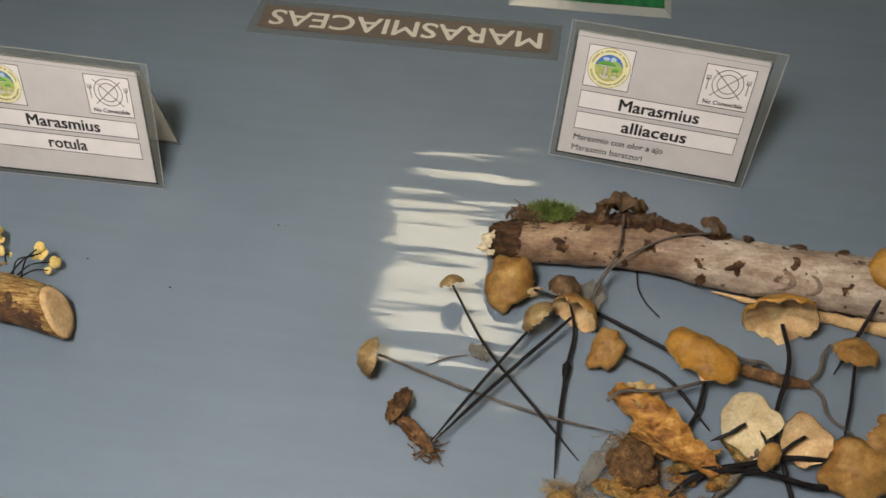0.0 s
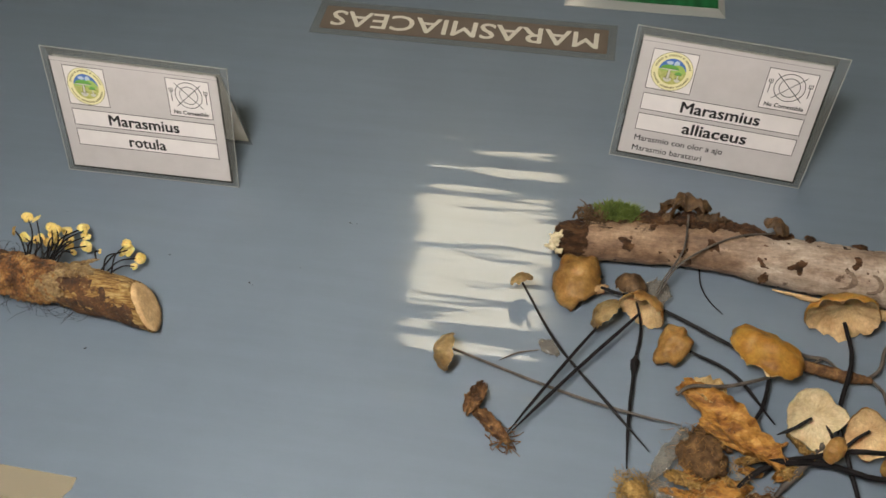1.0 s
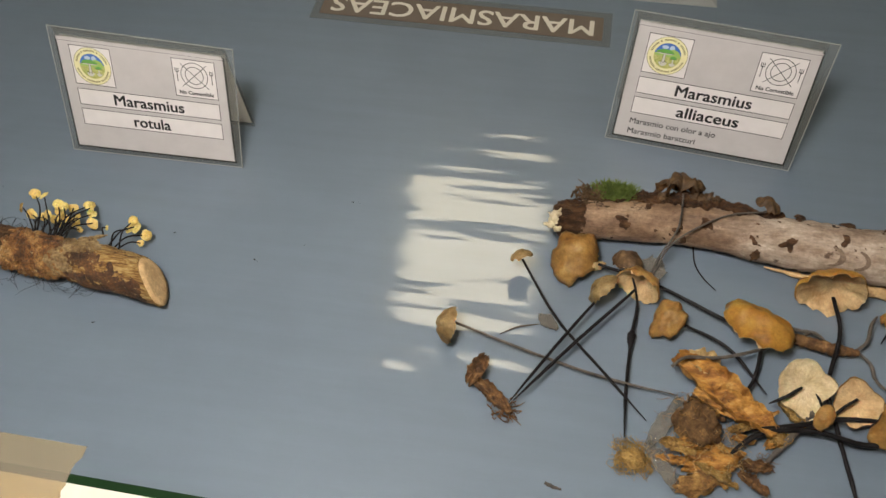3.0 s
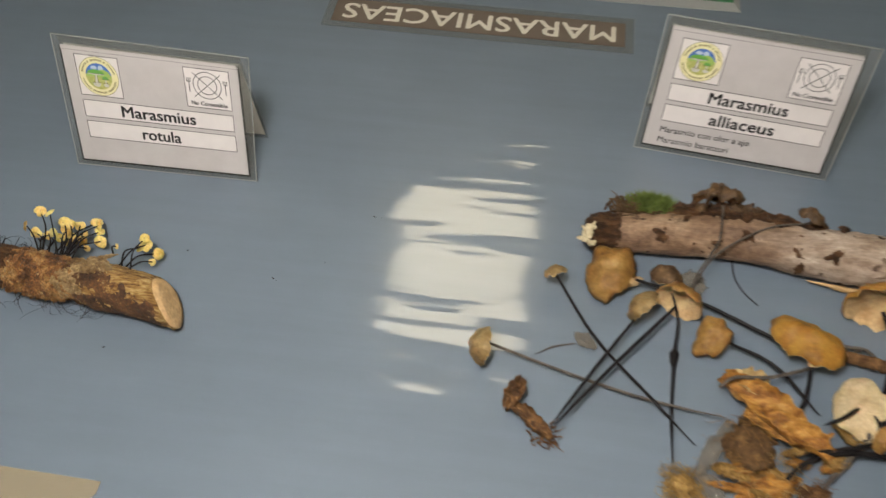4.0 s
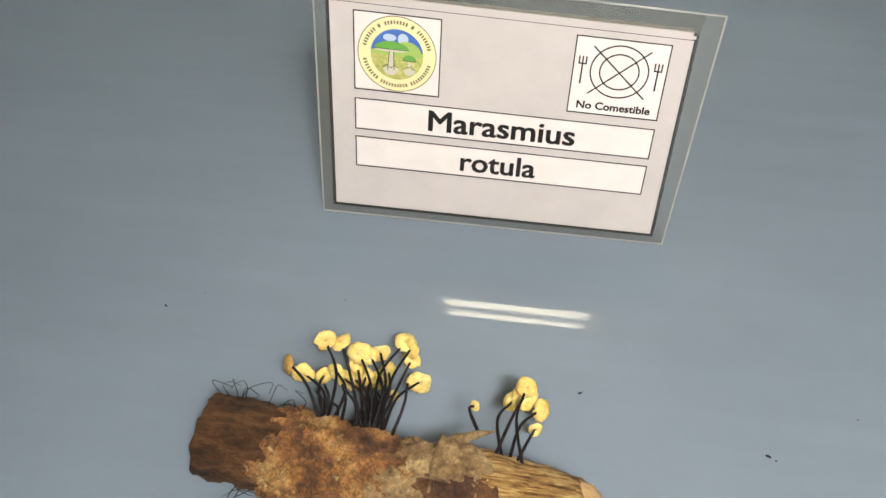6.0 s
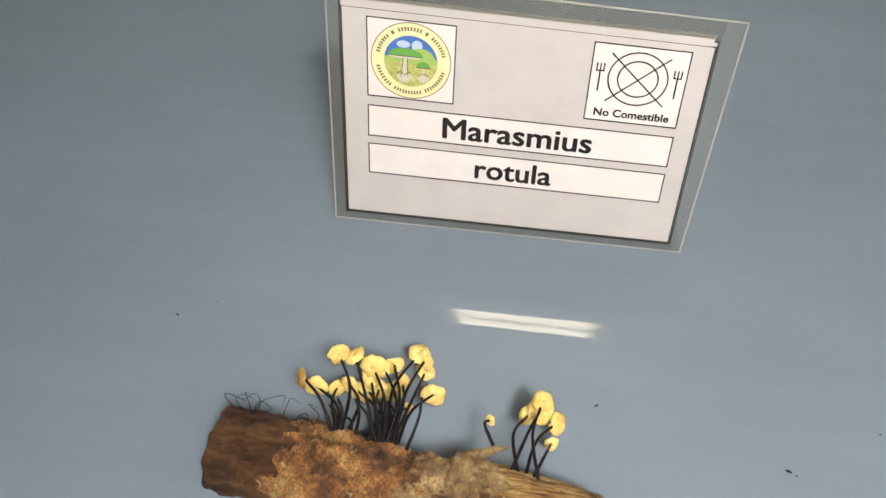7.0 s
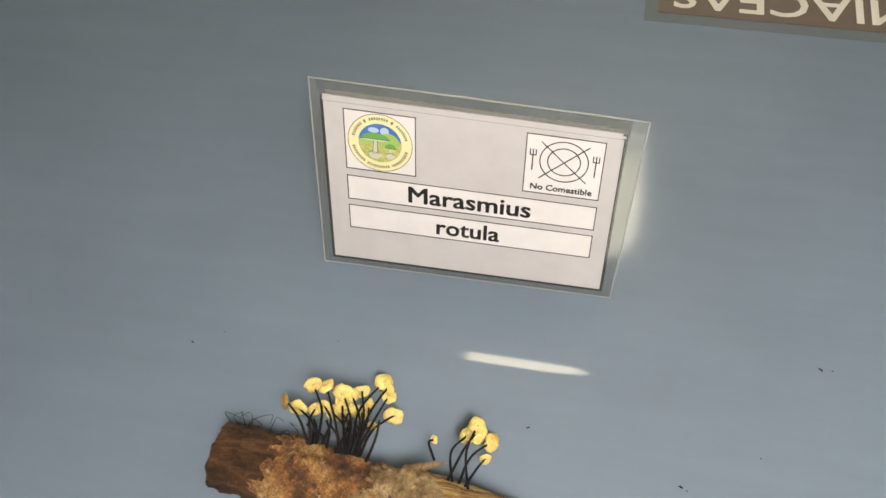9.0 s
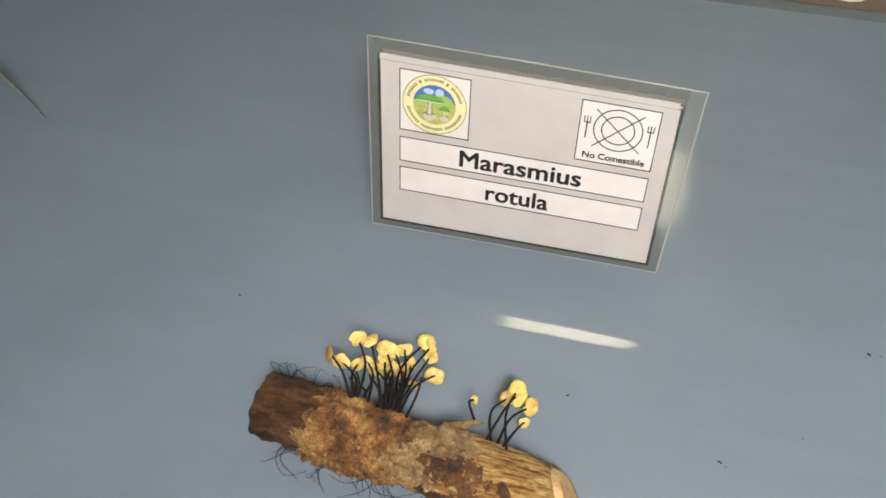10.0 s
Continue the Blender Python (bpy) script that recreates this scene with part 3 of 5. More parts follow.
def emblem(parent, cx, cy, m):
    """Round society badge: yellow ring, sky, hill, field and two toadstools."""
    z = 0.0002
    badge = part("emblem", plate_shape(bmesh.new(), arc(cx, cy, 0.0118, 0.0118, 0, 360, 47)[:-1], z, z + 0.00005, m), M_YELLOW, parent, "pale yellow round badge", smooth=False)
    bm = bmesh.new()
    ring(bm, cx, cy, 0.0119, 0.00025, z + 0.00005, z + 0.0001, m)
    for a0, a1 in ((168, 130), (125, 117), (112, 70), (65, 57), (52, 12), (192, 236), (241, 291), (296, 348)):
        steps = max(1, abs(a1 - a0) // 5)
        for q in range(steps):
            b0, b1 = a0 + (a1 - a0) * q / steps, a0 + (a1 - a0) * (q + 0.58) / steps
            plate_shape(bm, arc(cx, cy, 0.0105, 0.0105, b0, b1, 2) + arc(cx, cy, 0.0094, 0.0094, b1, b0, 2), z + 0.00005, z + 0.0001, m)
    part("badge_print", bm, M_OLIVEINK, badge, smooth=False)
    part("sky", plate_shape(bmesh.new(), arc(cx, cy, 0.0079, 0.0079, 0, 180), z + 0.00005, z + 0.0001, m), M_SKY, badge, smooth=False)
    bm = bmesh.new()
    plate_shape(bm, arc(cx - 0.0022, cy + 0.0052, 0.0020, 0.0011, 0, 360, 15)[:-1], z + 0.0001, z + 0.00013, m)
    plate_shape(bm, arc(cx + 0.0018, cy + 0.0050, 0.0016, 0.0017, 0, 360, 15)[:-1], z + 0.0001, z + 0.00013, m)
    part("cloud_print", bm, M_CLOUD, badge, smooth=False)
    part("field", plate_shape(bmesh.new(), arc(cx, cy, 0.0079, 0.0079, 172, 368), z + 0.0001, z + 0.00014, m), M_FIELD, badge, smooth=False)
    bm = bmesh.new()
    plate_shape(bm, arc(cx + 0.0030, cy - 0.0004, 0.0046, 0.0048, 0, 180, 17), z + 0.00014, z + 0.00016, m)
    plate_shape(bm, arc(cx - 0.0036, cy - 0.0002, 0.0040, 0.0026, 0, 180, 15), z + 0.00014, z + 0.00016, m)
    part("hill_print", bm, M_MEADOW, badge, smooth=False)
    bm = bmesh.new()
    plate_shape(bm, arc(cx - 0.0016, cy + 0.0016, 0.0052, 0.0025, 0, 180, 19), z + 0.00018, z + 0.0002, m)
    plate_shape(bm, arc(cx + 0.0038, cy - 0.0016, 0.0021, 0.0019, 0, 180, 13), z + 0.00018, z + 0.0002, m)
    part("green_print", bm, M_HILL, badge, smooth=False)
    bm = bmesh.new()
    plate_shape(bm, [(cx - 0.0028, cy - 0.0052), (cx - 0.0008, cy - 0.0052), (cx - 0.0010, cy + 0.0014), (cx - 0.0022, cy + 0.0014)], z + 0.00016, z + 0.00019, m)
    plate_shape(bm, arc(cx - 0.0016, cy + 0.0016, 0.0051, 0.0008, 180, 360, 15), z + 0.00016, z + 0.00019, m)
    plate_shape(bm, arc(cx - 0.0018, cy - 0.0042, 0.0024, 0.0024, 180, 360, 11), z + 0.00016, z + 0.00019, m)
    plate_shape(bm, [(cx + 0.0033, cy - 0.0052), (cx + 0.0043, cy - 0.0052), (cx + 0.0041, cy - 0.0018), (cx + 0.0035, cy - 0.0018)], z + 0.00016, z + 0.00019, m)
    plate_shape(bm, arc(cx + 0.0038, cy - 0.0044, 0.0018, 0.0018, 180, 360, 11), z + 0.00016, z + 0.00019, m)
    part("stalk_print", bm, M_CREAM, badge, smooth=False)
    bm = bmesh.new()
    for x0, y0, x1, y1 in ((-0.0067, 0.0016, 0.0035, 0.0016), (-0.0028, -0.0050, -0.0022, 0.0010), (-0.0008, -0.0050, -0.0010, 0.0010), (-0.0042, -0.0042, -0.0030, -0.0032), (-0.0030, -0.0032, -0.0018, -0.0044),
                           (-0.0018, -0.0044, -0.0006, -0.0032), (-0.0006, -0.0032, 0.0006, -0.0042), (0.0017, -0.0016, 0.0059, -0.0016), (0.0020, -0.0044, 0.0030, -0.0036), (0.0030, -0.0036, 0.0046, -0.0036), (0.0046, -0.0036, 0.0056, -0.0044)):
        stroke(bm, cx + x0, cy + y0, cx + x1, cy + y1, 0.00018, z + 0.0002, z + 0.00022, m)
    part("line_print", bm, M_GREYINK, badge, smooth=False)


def no_eating(parent, x0, y0, x1, y1, m):
    """Crossed-out plate between two forks, with its caption."""
    z0, z1 = 0.00022, 0.00030
    cx, cy = (x0 + x1) / 2, (y0 + y1) / 2 + 0.0022
    bm = bmesh.new()
    ring(bm, cx, cy, 0.0085, 0.0004, z0, z1, m)
    ring(bm, cx, cy, 0.0058, 0.0004, z0, z1, m)
    part("plate_drawing", bm, M_INK, parent, smooth=False)
    bm = bmesh.new()
    stroke(bm, cx - 0.0082, cy + 0.0074, cx + 0.0082, cy - 0.0078, 0.0004, z1, z1 + 0.00005, m)
    stroke(bm, cx - 0.0082, cy - 0.0078, cx + 0.0082, cy + 0.0074, 0.0004, z1 + 0.00005, z1 + 0.0001, m)
    part("cross", bm, M_INK, parent, smooth=False)
    for s in (-1, 1):
        bm = bmesh.new()
        fx = cx + s * 0.0108
        stroke(bm, fx, cy - 0.0048, fx, cy + 0.0016, 0.00045, z0, z1, m)
        stroke(bm, fx - 0.0012, cy + 0.0016, fx + 0.0012, cy + 0.0016, 0.0004, z0, z1, m)
        for k in (-1, 0, 1):
            stroke(bm, fx + k * 0.001, cy + 0.0016, fx + k * 0.001, cy + 0.0040, 0.0004, z0, z1, m)
        part("fork_drawing", bm, M_INK, parent, smooth=False)
    part("caption", lettering("No Comestible", 0.0215, m @ pose(cx, y0 + 0.0030, z0), 0.026), M_INK, parent, smooth=False)


def frame_plate(bm, outer, inner, z0, z1, m):
    """A flat frame whose margins differ from side to side."""
    rows = []
    for z in (z0, z1):
        for x0, y0, x1, y1 in (outer, inner):
            rows.append([bm.verts.new(m @ Vector(p)) for p in ((x0, y0, z), (x1, y0, z), (x1, y1, z), (x0, y1, z))])
    lo_out, lo_in, hi_out, hi_in = rows
    for i in range(4):
        j = (i + 1) % 4
        bm.faces.new((hi_out[i], hi_out[j], hi_in[j], hi_in[i]))
        bm.faces.new((lo_out[j], lo_out[i], lo_in[i], lo_in[j]))
        bm.faces.new((lo_out[i], lo_out[j], hi_out[j], hi_out[i]))
        bm.faces.new((lo_in[j], lo_in[i], hi_in[i], hi_in[j]))
    return bm


def tent_card(label, at, yaw, lean, titles, small_lines=(), lift=0.0, width=0.105, back=0.0368, blank=False, twist=0.05):
    """Laminated tent card. at: the printed sheet's lower corner; lean: the front's slope in degrees;
    twist: the share by which its far end slumps."""
    ob = thing("name_card", label, "card", (at[0], at[1], 0), "name cards")
    base = pose(*at, 0, 0, yaw)
    m = base @ pose(0, 0, 0, lean)
    tall = 0.0714 + 2 * lift
    margin, foot = 0.0070, at[2] / math.sin(radians(lean))
    part("front_panel", box(bmesh.new(), (0, 0, -0.0003), (width, tall, 0), m), M_CARD, ob, smooth=False)
    bm = bmesh.new()
    outline(bm, 0.0, 0.0, width, tall - 0.0010, 0.00035, 0.0, 0.00008, m)
    part("border", bm, M_INK, ob, smooth=False)
    part("fold_band", box(bmesh.new(), (0.0004, tall - 0.0010, 0.0), (width - 0.001, tall + 0.0012, 0.0005), m), M_CARD, ob, smooth=False)
    # clear pouch margin of the front, and its crease
    bm = frame_plate(bmesh.new(), (-0.0045, -foot, width + 0.0044, tall + margin), (0, 0, width, tall), -0.0005, -0.0001, m)
    for v in bm.verts:
        q = m.inverted() @ v.co
        if q.x > width + 0.002 and q.y > tall + 0.002:
            v.co += base.to_3x3() @ Vector((0.0026, 0, 0))
    part("laminate", bm, M_LAMINATE, ob, "clear plastic laminate margin", smooth=False)
    # outer edge line in a paler film, which paints the highlight along it
    bm = outline(bmesh.new(), -0.0045, -foot, width + 0.0044, tall + margin, 0.0005, -0.0001, 0.0001, m)
    for v in bm.verts:
        q = m.inverted() @ v.co
        if q.x > width + 0.002 and q.y > tall + 0.002:
            v.co += base.to_3x3() @ Vector((0.0026, 0, 0))
    part("laminate_edge", bm, M_GLOSSY, ob, "shiny cut edge of the laminate, paler to paint its highlight", smooth=False)
    # thin dark film that paints the shade along the print's edge
    part("seal_line", outline(bmesh.new(), -0.0007, -0.0007, width + 0.0007, tall + 0.0007, 0.0006, -0.0001, 0.0, m), M_LAM_SHADE, ob, "dark line painting the shade round the print", smooth=False)
    top = Vector((0, (tall + margin) * math.cos(radians(lean)), (tall + margin) * math.sin(radians(lean))))
    crease = [base @ (top + Vector((x, 0.0002, -0.0004))) for x in (-0.0042, width / 2, width + 0.0068)]
    part("crease", tube(bmesh.new(), crease, (0.0004, 0.0005, 0.0004), 8, 8), M_CREASE, ob, "shiny folded edge")
    # back half
    drop = top.z + at[2]
    run = back - top.y
    slope = math.degrees(math.atan2(drop, run))
    length = math.hypot(drop, run)
    mb = base @ Matrix.Translation(top) @ pose(0, 0, 0, -slope)
    part("back_panel", box(bmesh.new(), (0, margin, 0.0), (width, length - foot, 0.0003), mb), M_BACK, ob, smooth=False)
    bm = frame_plate(bmesh.new(), (-0.0020, 0.001, width + 0.0015, length), (0, margin, width, length - foot), 0, 0.0004, mb)
    part("laminate", bm, M_LAMINATE, ob, "clear plastic laminate margin", smooth=False)
    if blank:
        return ob
    x0, x1 = 0.0074, 0.0992
    for (y0, y1), words, wide in zip(((0.0294, 0.0403), (0.0158, 0.0269)), titles, (0.0450, 0.0370 if len(titles[1]) > 7 else 0.0236)):
        y0, y1 = y0 + lift, y1 + lift
        field = part("title_box", box(bmesh.new(), (x0, y0, 0), (x1, y1, 0.00015), m), M_BOX, ob, "white box with bold black lettering", smooth=False)
        part("box_line", outline(bmesh.new(), x0, y0, x1, y1, 0.00035, 0.00015, 0.00025, m), M_INK, field, smooth=False)
        part("lettering", lettering(words, wide, m @ pose((x0 + x1) / 2, (y0 + y1) / 2, 0.00016), 0.022, height=0.0070), M_INK, field, smooth=False)
    y0, y1 = 0.0432 + lift, 0.0681 + lift
    frame_box = part("emblem_box", box(bmesh.new(), (x0, y0, 0), (x0 + 0.0262, y1, 0.00015), m), M_BOX, ob, "white square with a round badge", smooth=False)
    part("box_line", outline(bmesh.new(), x0, y0, x0 + 0.0262, y1, 0.00035, 0.00015, 0.00025, m), M_INK, frame_box, smooth=False)
    emblem(ob, x0 + 0.0131, (y0 + y1) / 2, m)
    sign_box = part("warning_box", box(bmesh.new(), (x1 - 0.0270, y0, 0), (x1, y1, 0.00015), m), M_BOX, ob, "white square with a crossed-out plate", smooth=False)
    part("box_line", outline(bmesh.new(), x1 - 0.0270, y0, x1, y1, 0.00035, 0.00015, 0.00025, m), M_INK, sign_box, smooth=False)
    no_eating(sign_box, x1 - 0.0270, y0, x1, y1, m)
    for k, (words, wide) in enumerate(small_lines):
        part("note", lettering(words, wide, m @ pose(x0 + 0.001 + wide / 2, 0.0112 - 0.0064 * k, 0.0001), 0.012), M_GREYINK, ob, smooth=False)
    # the limp card slumps towards one end
    for piece in ob.children_recursive:
        for v in piece.data.vertices:
            q = base.inverted() @ v.co
            u = q.x / width
            q.y, q.z = q.y * (1 - twist * u), (q.z + at[2]) * (1 - twist * u) - at[2]
            q.x += 0.0016 * (1 - u) * max(0.0, q.z) / 0.07
            v.co = base @ q
    return ob


tent_card("laminated grey tent card naming Marasmius rotula", (0, 0, 0.0035), 0.0, 70.0, ("Marasmius", "rotula"))
tent_card("blank laminated grey tent card near the table's end", (-0.280, 0.0445, 0.0035), -30.0, 71.0, ("", ""), blank=True)
tent_card("laminated grey tent card naming Marasmius alliaceus with two small lines", (0.338, 0.058, 0.0035), -6.6, 73.0, ("Marasmius", "alliaceus"),
          (("Marasmio con olor a ajo", 0.0525), ("Marasmio baratzuri", 0.0418)), lift=0.0015, twist=0.02)


def family_sign():
    """Brown strip with cream capitals that read from the table's far side."""
    ob = thing("family_sign", "brown laminated strip with cream letters, lying flat", "sign", (0.224, 0.165, 0))
    m = pose(0.2235, 0.1650, 0.0005, 0, 0, 180 - 1.0)
    strip = part("strip", box(bmesh.new(), (-0.1040, -0.0130, 0), (0.1040, 0.0125, 0.0003), m), M_BROWN, ob, smooth=False)
    part("lettering", lettering("MARASMIACEAS", 0.1945, m @ pose(0, 0, 0.00035), 0.012, height=0.0165), M_CREAM, strip, "cream capital letters", smooth=False)
    bm = bmesh.new()
    outline(bm, -0.1100, -0.0190, 0.1100, 0.0185, 0.0058, -0.0002, 0.0002, m)
    part("laminate", bm, M_LAMINATE, ob, "clear plastic laminate margin", smooth=False)


def green_card():
    ob = thing("green_card", "laminated card with a green print, lying flat", "card", (0.352, 0.25, 0))
    m = pose(0.3010, 0.2090, 0.0022, 0, 0, -0.6)
    part("print", box(bmesh.new(), (0, 0, -0.0002), (0.1030, 0.0750, 0.0002), m), M_GREEN, ob, smooth=False)
    bm = frame_plate(bmesh.new(), (-0.0070, -0.0080, 0.1080, 0.0830), (-0.0005, 0, 0.1030, 0.0750), -0.0003, 0.0001, m)
    for v in bm.verts:
        q = m.inverted() @ v.co
        if q.x < -0.004 or q.x > 0.105 or q.y < -0.004 or q.y > 0.079:
            v.co.z -= 0.0017
    part("laminate", bm, M_GLOSSY, ob, "shiny clear laminate margin, bent down", smooth=False)


def taped_paper():
    ob = thing("paper_sheet", "white paper with a dark green border, lying flat", "paper", (0.08, -0.30, 0))
    m = pose(-0.12, -0.2025, 0.0004, 0, 0, -0.9)
    part("sheet", box(bmesh.new(), (0, -0.2100, 0), (0.297, -0.0045, 0.0002), m), M_PAPER, ob, smooth=False)
    part("border_band", box(bmesh.new(), (0, -0.0045, 0), (0.297, 0.0, 0.00025), m), M_DARKGREEN, ob, "dark green printed edge", smooth=False)
    rng = random.Random(4)
    pts = [(-0.14, -0.052), (0.0, -0.052)]
    pts += [(0.001 - 0.004 * (1 - k / 18) + rng.uniform(-0.0013, 0.0013), -0.052 + 0.052 * k / 18) for k in range(1, 19)]
    pts += [(-0.14, 0.001)]
    solid("tape", plate_shape(bmesh.new(), pts, 0, 0.0002, pose(0.0875, -0.1915, 0.0010, 0, 0, -0.5)), M_TAPE, "translucent yellowish tape holding the paper down", "tape", smooth=False)


family_sign()
green_card()
taped_paper()


# ---- the small log with pinwheel mushrooms ----
def small_log():
    ob = thing("log", "short brown log of rotting wood lying on the sheet", "log", (0.035, -0.094, 0))
    a, b = Vector((-0.0155, -0.0865, 0.0118)), Vector((0.0915, -0.0982, 0.0140))
    along = (b - a).normalized()
    m = Matrix.Translation(a) @ along.to_track_quat("Z", "Y").to_matrix().to_4x4()
    length = (b - a).length

    turn = m.to_3x3()

    def slanted(t, r, u, z):
        # the sawn end is cut at a slant, longest at the bottom
        w = turn @ Vector((math.cos(t), math.sin(t), 0))
        d = -w.y * 0.8 - w.z * 0.6
        near = min(1.0, max(0.0, (u - 0.80) / 0.20)) ** 1.5
        low = max(0.0, d) ** 1.6 * near
        return m @ Vector((math.cos(t) * r, math.sin(t) * r, z + near * (0.0080 * d - 0.0005))) + Vector((0, -0.0030, -0.0020)) * low

    def stretch(name, u0, u1, radius, mat, label, rough, seed, ragged=0.0016, n=26, sides=44):
        bm = bmesh.new()
        rings = []
        for i in range(n + 1):
            u = u0 + (u1 - u0) * i / n
            row = []
            for j in range(sides):
                t = 2 * math.pi * j / sides
                edge = 0.0
                if i in (0, n):
                    edge = ragged * (noise.noise(Vector((math.cos(t) * 2.2, math.sin(t) * 2.2, seed * 3 + i))) + 0.5 * noise.noise(Vector((math.cos(t) * 7, math.sin(t) * 7, seed * 3 + i))))
                if ragged > 0.003:
                    blend_in = min(i, n - i) / 14
                    if 0 < i < n and blend_in < 1:
                        edge = (1 - blend_in) * ragged * (noise.noise(Vector((math.cos(t) * 2.2, math.sin(t) * 2.2, seed * 3 + (0 if i < n / 2 else n)))) + 0.5 * noise.noise(Vector((math.cos(t) * 7, math.sin(t) * 7, seed * 3 + (0 if i < n / 2 else n)))))
                r = radius(u)
                p = Vector((math.cos(t) * r, math.sin(t) * r, u * length + edge))
                r *= 1 + rough * noise.noise(p * 190 + Vector((seed, 0, 0))) + rough * 0.6 * noise.noise(p * 520) + rough * 0.4 * abs(noise.noise(p * 1300))
                row.append(bm.verts.new(slanted(t, r, u, u * length + edge)))
            rings.append(row)
        for p, q in zip(rings, rings[1:]):
            for j in range(sides):
                bm.faces.new((p[j], p[(j + 1) % sides], q[(j + 1) % sides], q[j]))
        bm.faces.new(rings[0][::-1])
        bm.faces.new(rings[-1])
        return part(name, bm, mat, ob, label)

    stretch("wood", 0.0, 0.20, lambda u: 0.0112, M_DARKBARK, "dark bare wood with a ragged broken end", 0.09, 1, n=50, sides=80)
    stretch("bark", 0.17, 0.62, lambda u: 0.0113 + 0.0006 * math.sin(u * 9) - 0.0010 * max(0, 1 - (u - 0.17) / 0.03), M_REDBARK, "crumbly red-brown bark", 0.14, 2, ragged=0.009, n=110, sides=110)
    stretch("worn_wood", 0.58, 1.0, lambda u: 0.0160 - 0.0052 * u - 0.0018 * max(0, 1 - (u - 0.58) / 0.07), M_WORN, "worn yellowish wood", 0.045, 3, ragged=0.0007, n=80, sides=90)
    bm = bmesh.new()
    grid = []
    for i in range(61):
        u = 0.56 + 0.41 * i / 60
        t0 = 58 + 62 * (u - 0.56) / 0.41 + 26 * noise.noise(Vector((u * 16, 3.3, 0))) + 14 * noise.noise(Vector((u * 60, 1.3, 0)))
        row = []
        for j in range(41):
            t = radians(t0 + (345 - t0) * j / 40)
            start = max(0, 1 - (u - 0.56) / 0.10)
            r = 0.0160 - 0.0052 * u - 0.0021 * start + (0.0005 if 0 < j < 40 and 0 < i < 60 else -0.0006)
            end = 0.006 * noise.noise(Vector((math.cos(t) * 3, math.sin(t) * 3, 8))) * max(0, (u - 0.80) / 0.17)
            end += start * (0.011 * noise.noise(Vector((math.cos(t) * 2.5, math.sin(t) * 2.5, 4))) + 0.006 * noise.noise(Vector((math.cos(t) * 8, math.sin(t) * 8, 6))))
            p = Vector((math.cos(t) * r, math.sin(t) * r, u * length + end))
            r += 0.0006 * noise.noise(p * 260) + 0.0004 * noise.noise(p * 700)
            row.append(bm.verts.new(slanted(t, r, u, u * length + end)))
        grid.append(row)
    for p, q in zip(grid, grid[1:]):
        for j in range(40):
            bm.faces.new((p[j], p[j + 1], q[j + 1], q[j]))
    part("bark_remnant", bm, M_DEEPBARK, ob, "dark red-brown bark left on the side")
    # pale sawn face
    bm = bmesh.new()
    circles = []
    for f in (0.25, 0.5, 0.75, 0.93):
        circles.append([bm.verts.new(slanted(t, 0.0107 * f, 0.8 + 0.2 * f ** 0.667, length + 0.0024 + 0.0007 * noise.noise(Vector((math.cos(t) * f * 3, math.sin(t) * f * 3, 5))))) for t in [2 * math.pi * k / 40 for k in range(40)]])
    bm.faces.new(circles[0])
    for p, q in zip(circles, circles[1:]):
        for k in range(40):
            bm.faces.new((p[k], q[k], q[(k + 1) % 40], p[(k + 1) % 40]))
    rim = [bm.verts.new(v.co - along * 0.0045) for v in circles[-1]]
    for k in range(40):
        bm.faces.new((circles[-1][k], rim[k], rim[(k + 1) % 40], circles[-1][(k + 1) % 40]))
    part("cut_face", bm, M_CUT, ob, "pale sawn end")
    for k, ang in enumerate((95, 128, 158, 176, 196, 210)):
        d = Vector((0, math.cos(radians(ang)), math.sin(radians(ang))))
        size = (0.0008, 0.0007, 0.0010, 0.0011, 0.0018, 0.0012)[k]
        part("chip", place(dome(size, 0.0004, 120 + k, lobes=0.6, squash=0.6, rings=4, sides=14), aim(a + d * 0.0110 + Vector((0.0006, 0, 0)), (-0.35, d.y, d.z), 50 * k)), M_CUT, ob, "pale chip at the broken end")

    def outer(u):
        if u < 0.17:
            return 0.0112
        if u < 0.585:
            return 0.0113 + 0.0006 * math.sin(u * 9)
        return 0.0160 - 0.0052 * u

    def crust(name, u0, u1, t0, t1, thick, mat, label, seed, cover=0.0, grit=0.0010, n=56, k=44):
        """A ragged patch of crust that hugs the log between two stretches and two angles."""
        bm = bmesh.new()
        verts = {}

        def spot(i, j):
            if (i, j) not in verts:
                u, t = u0 + (u1 - u0) * i / n, radians(t0 + (t1 - t0) * j / k)
                edge = min(i, n - i, j, k - j) / 7
                p = Vector((math.cos(t), math.sin(t), u * 9))
                r = outer(u) + thick * min(1.0, 0.25 + edge) + grit * (noise.noise(p * 6 + Vector((seed, 0, 0))) + 0.7 * abs(noise.noise(p * 15)) + 0.4 * noise.noise(p * 34))
                verts[i, j] = bm.verts.new(slanted(t, r, u, u * length))
            return verts[i, j]

        for i in range(n):
            for j in range(k):
                x, y = (i + 0.5) / n * 2 - 1, (j + 0.5) / k * 2 - 1
                p = Vector((x * 1.7, y * 1.5, seed))
                if 0.78 - x * x - y * y + cover + 0.55 * noise.noise(p) + 0.42 * noise.noise(p * 3.1) + 0.25 * noise.noise(p * 8) > 0:
                    bm.faces.new((spot(i, j), spot(i, j + 1), spot(i + 1, j + 1), spot(i + 1, j)))
        for v in list(bm.verts):
            if v.is_boundary:
                v.co += (a + along * (v.co - a).dot(along) - v.co).normalized() * (thick + 0.0007)
        return part(name, bm, mat, ob, label)

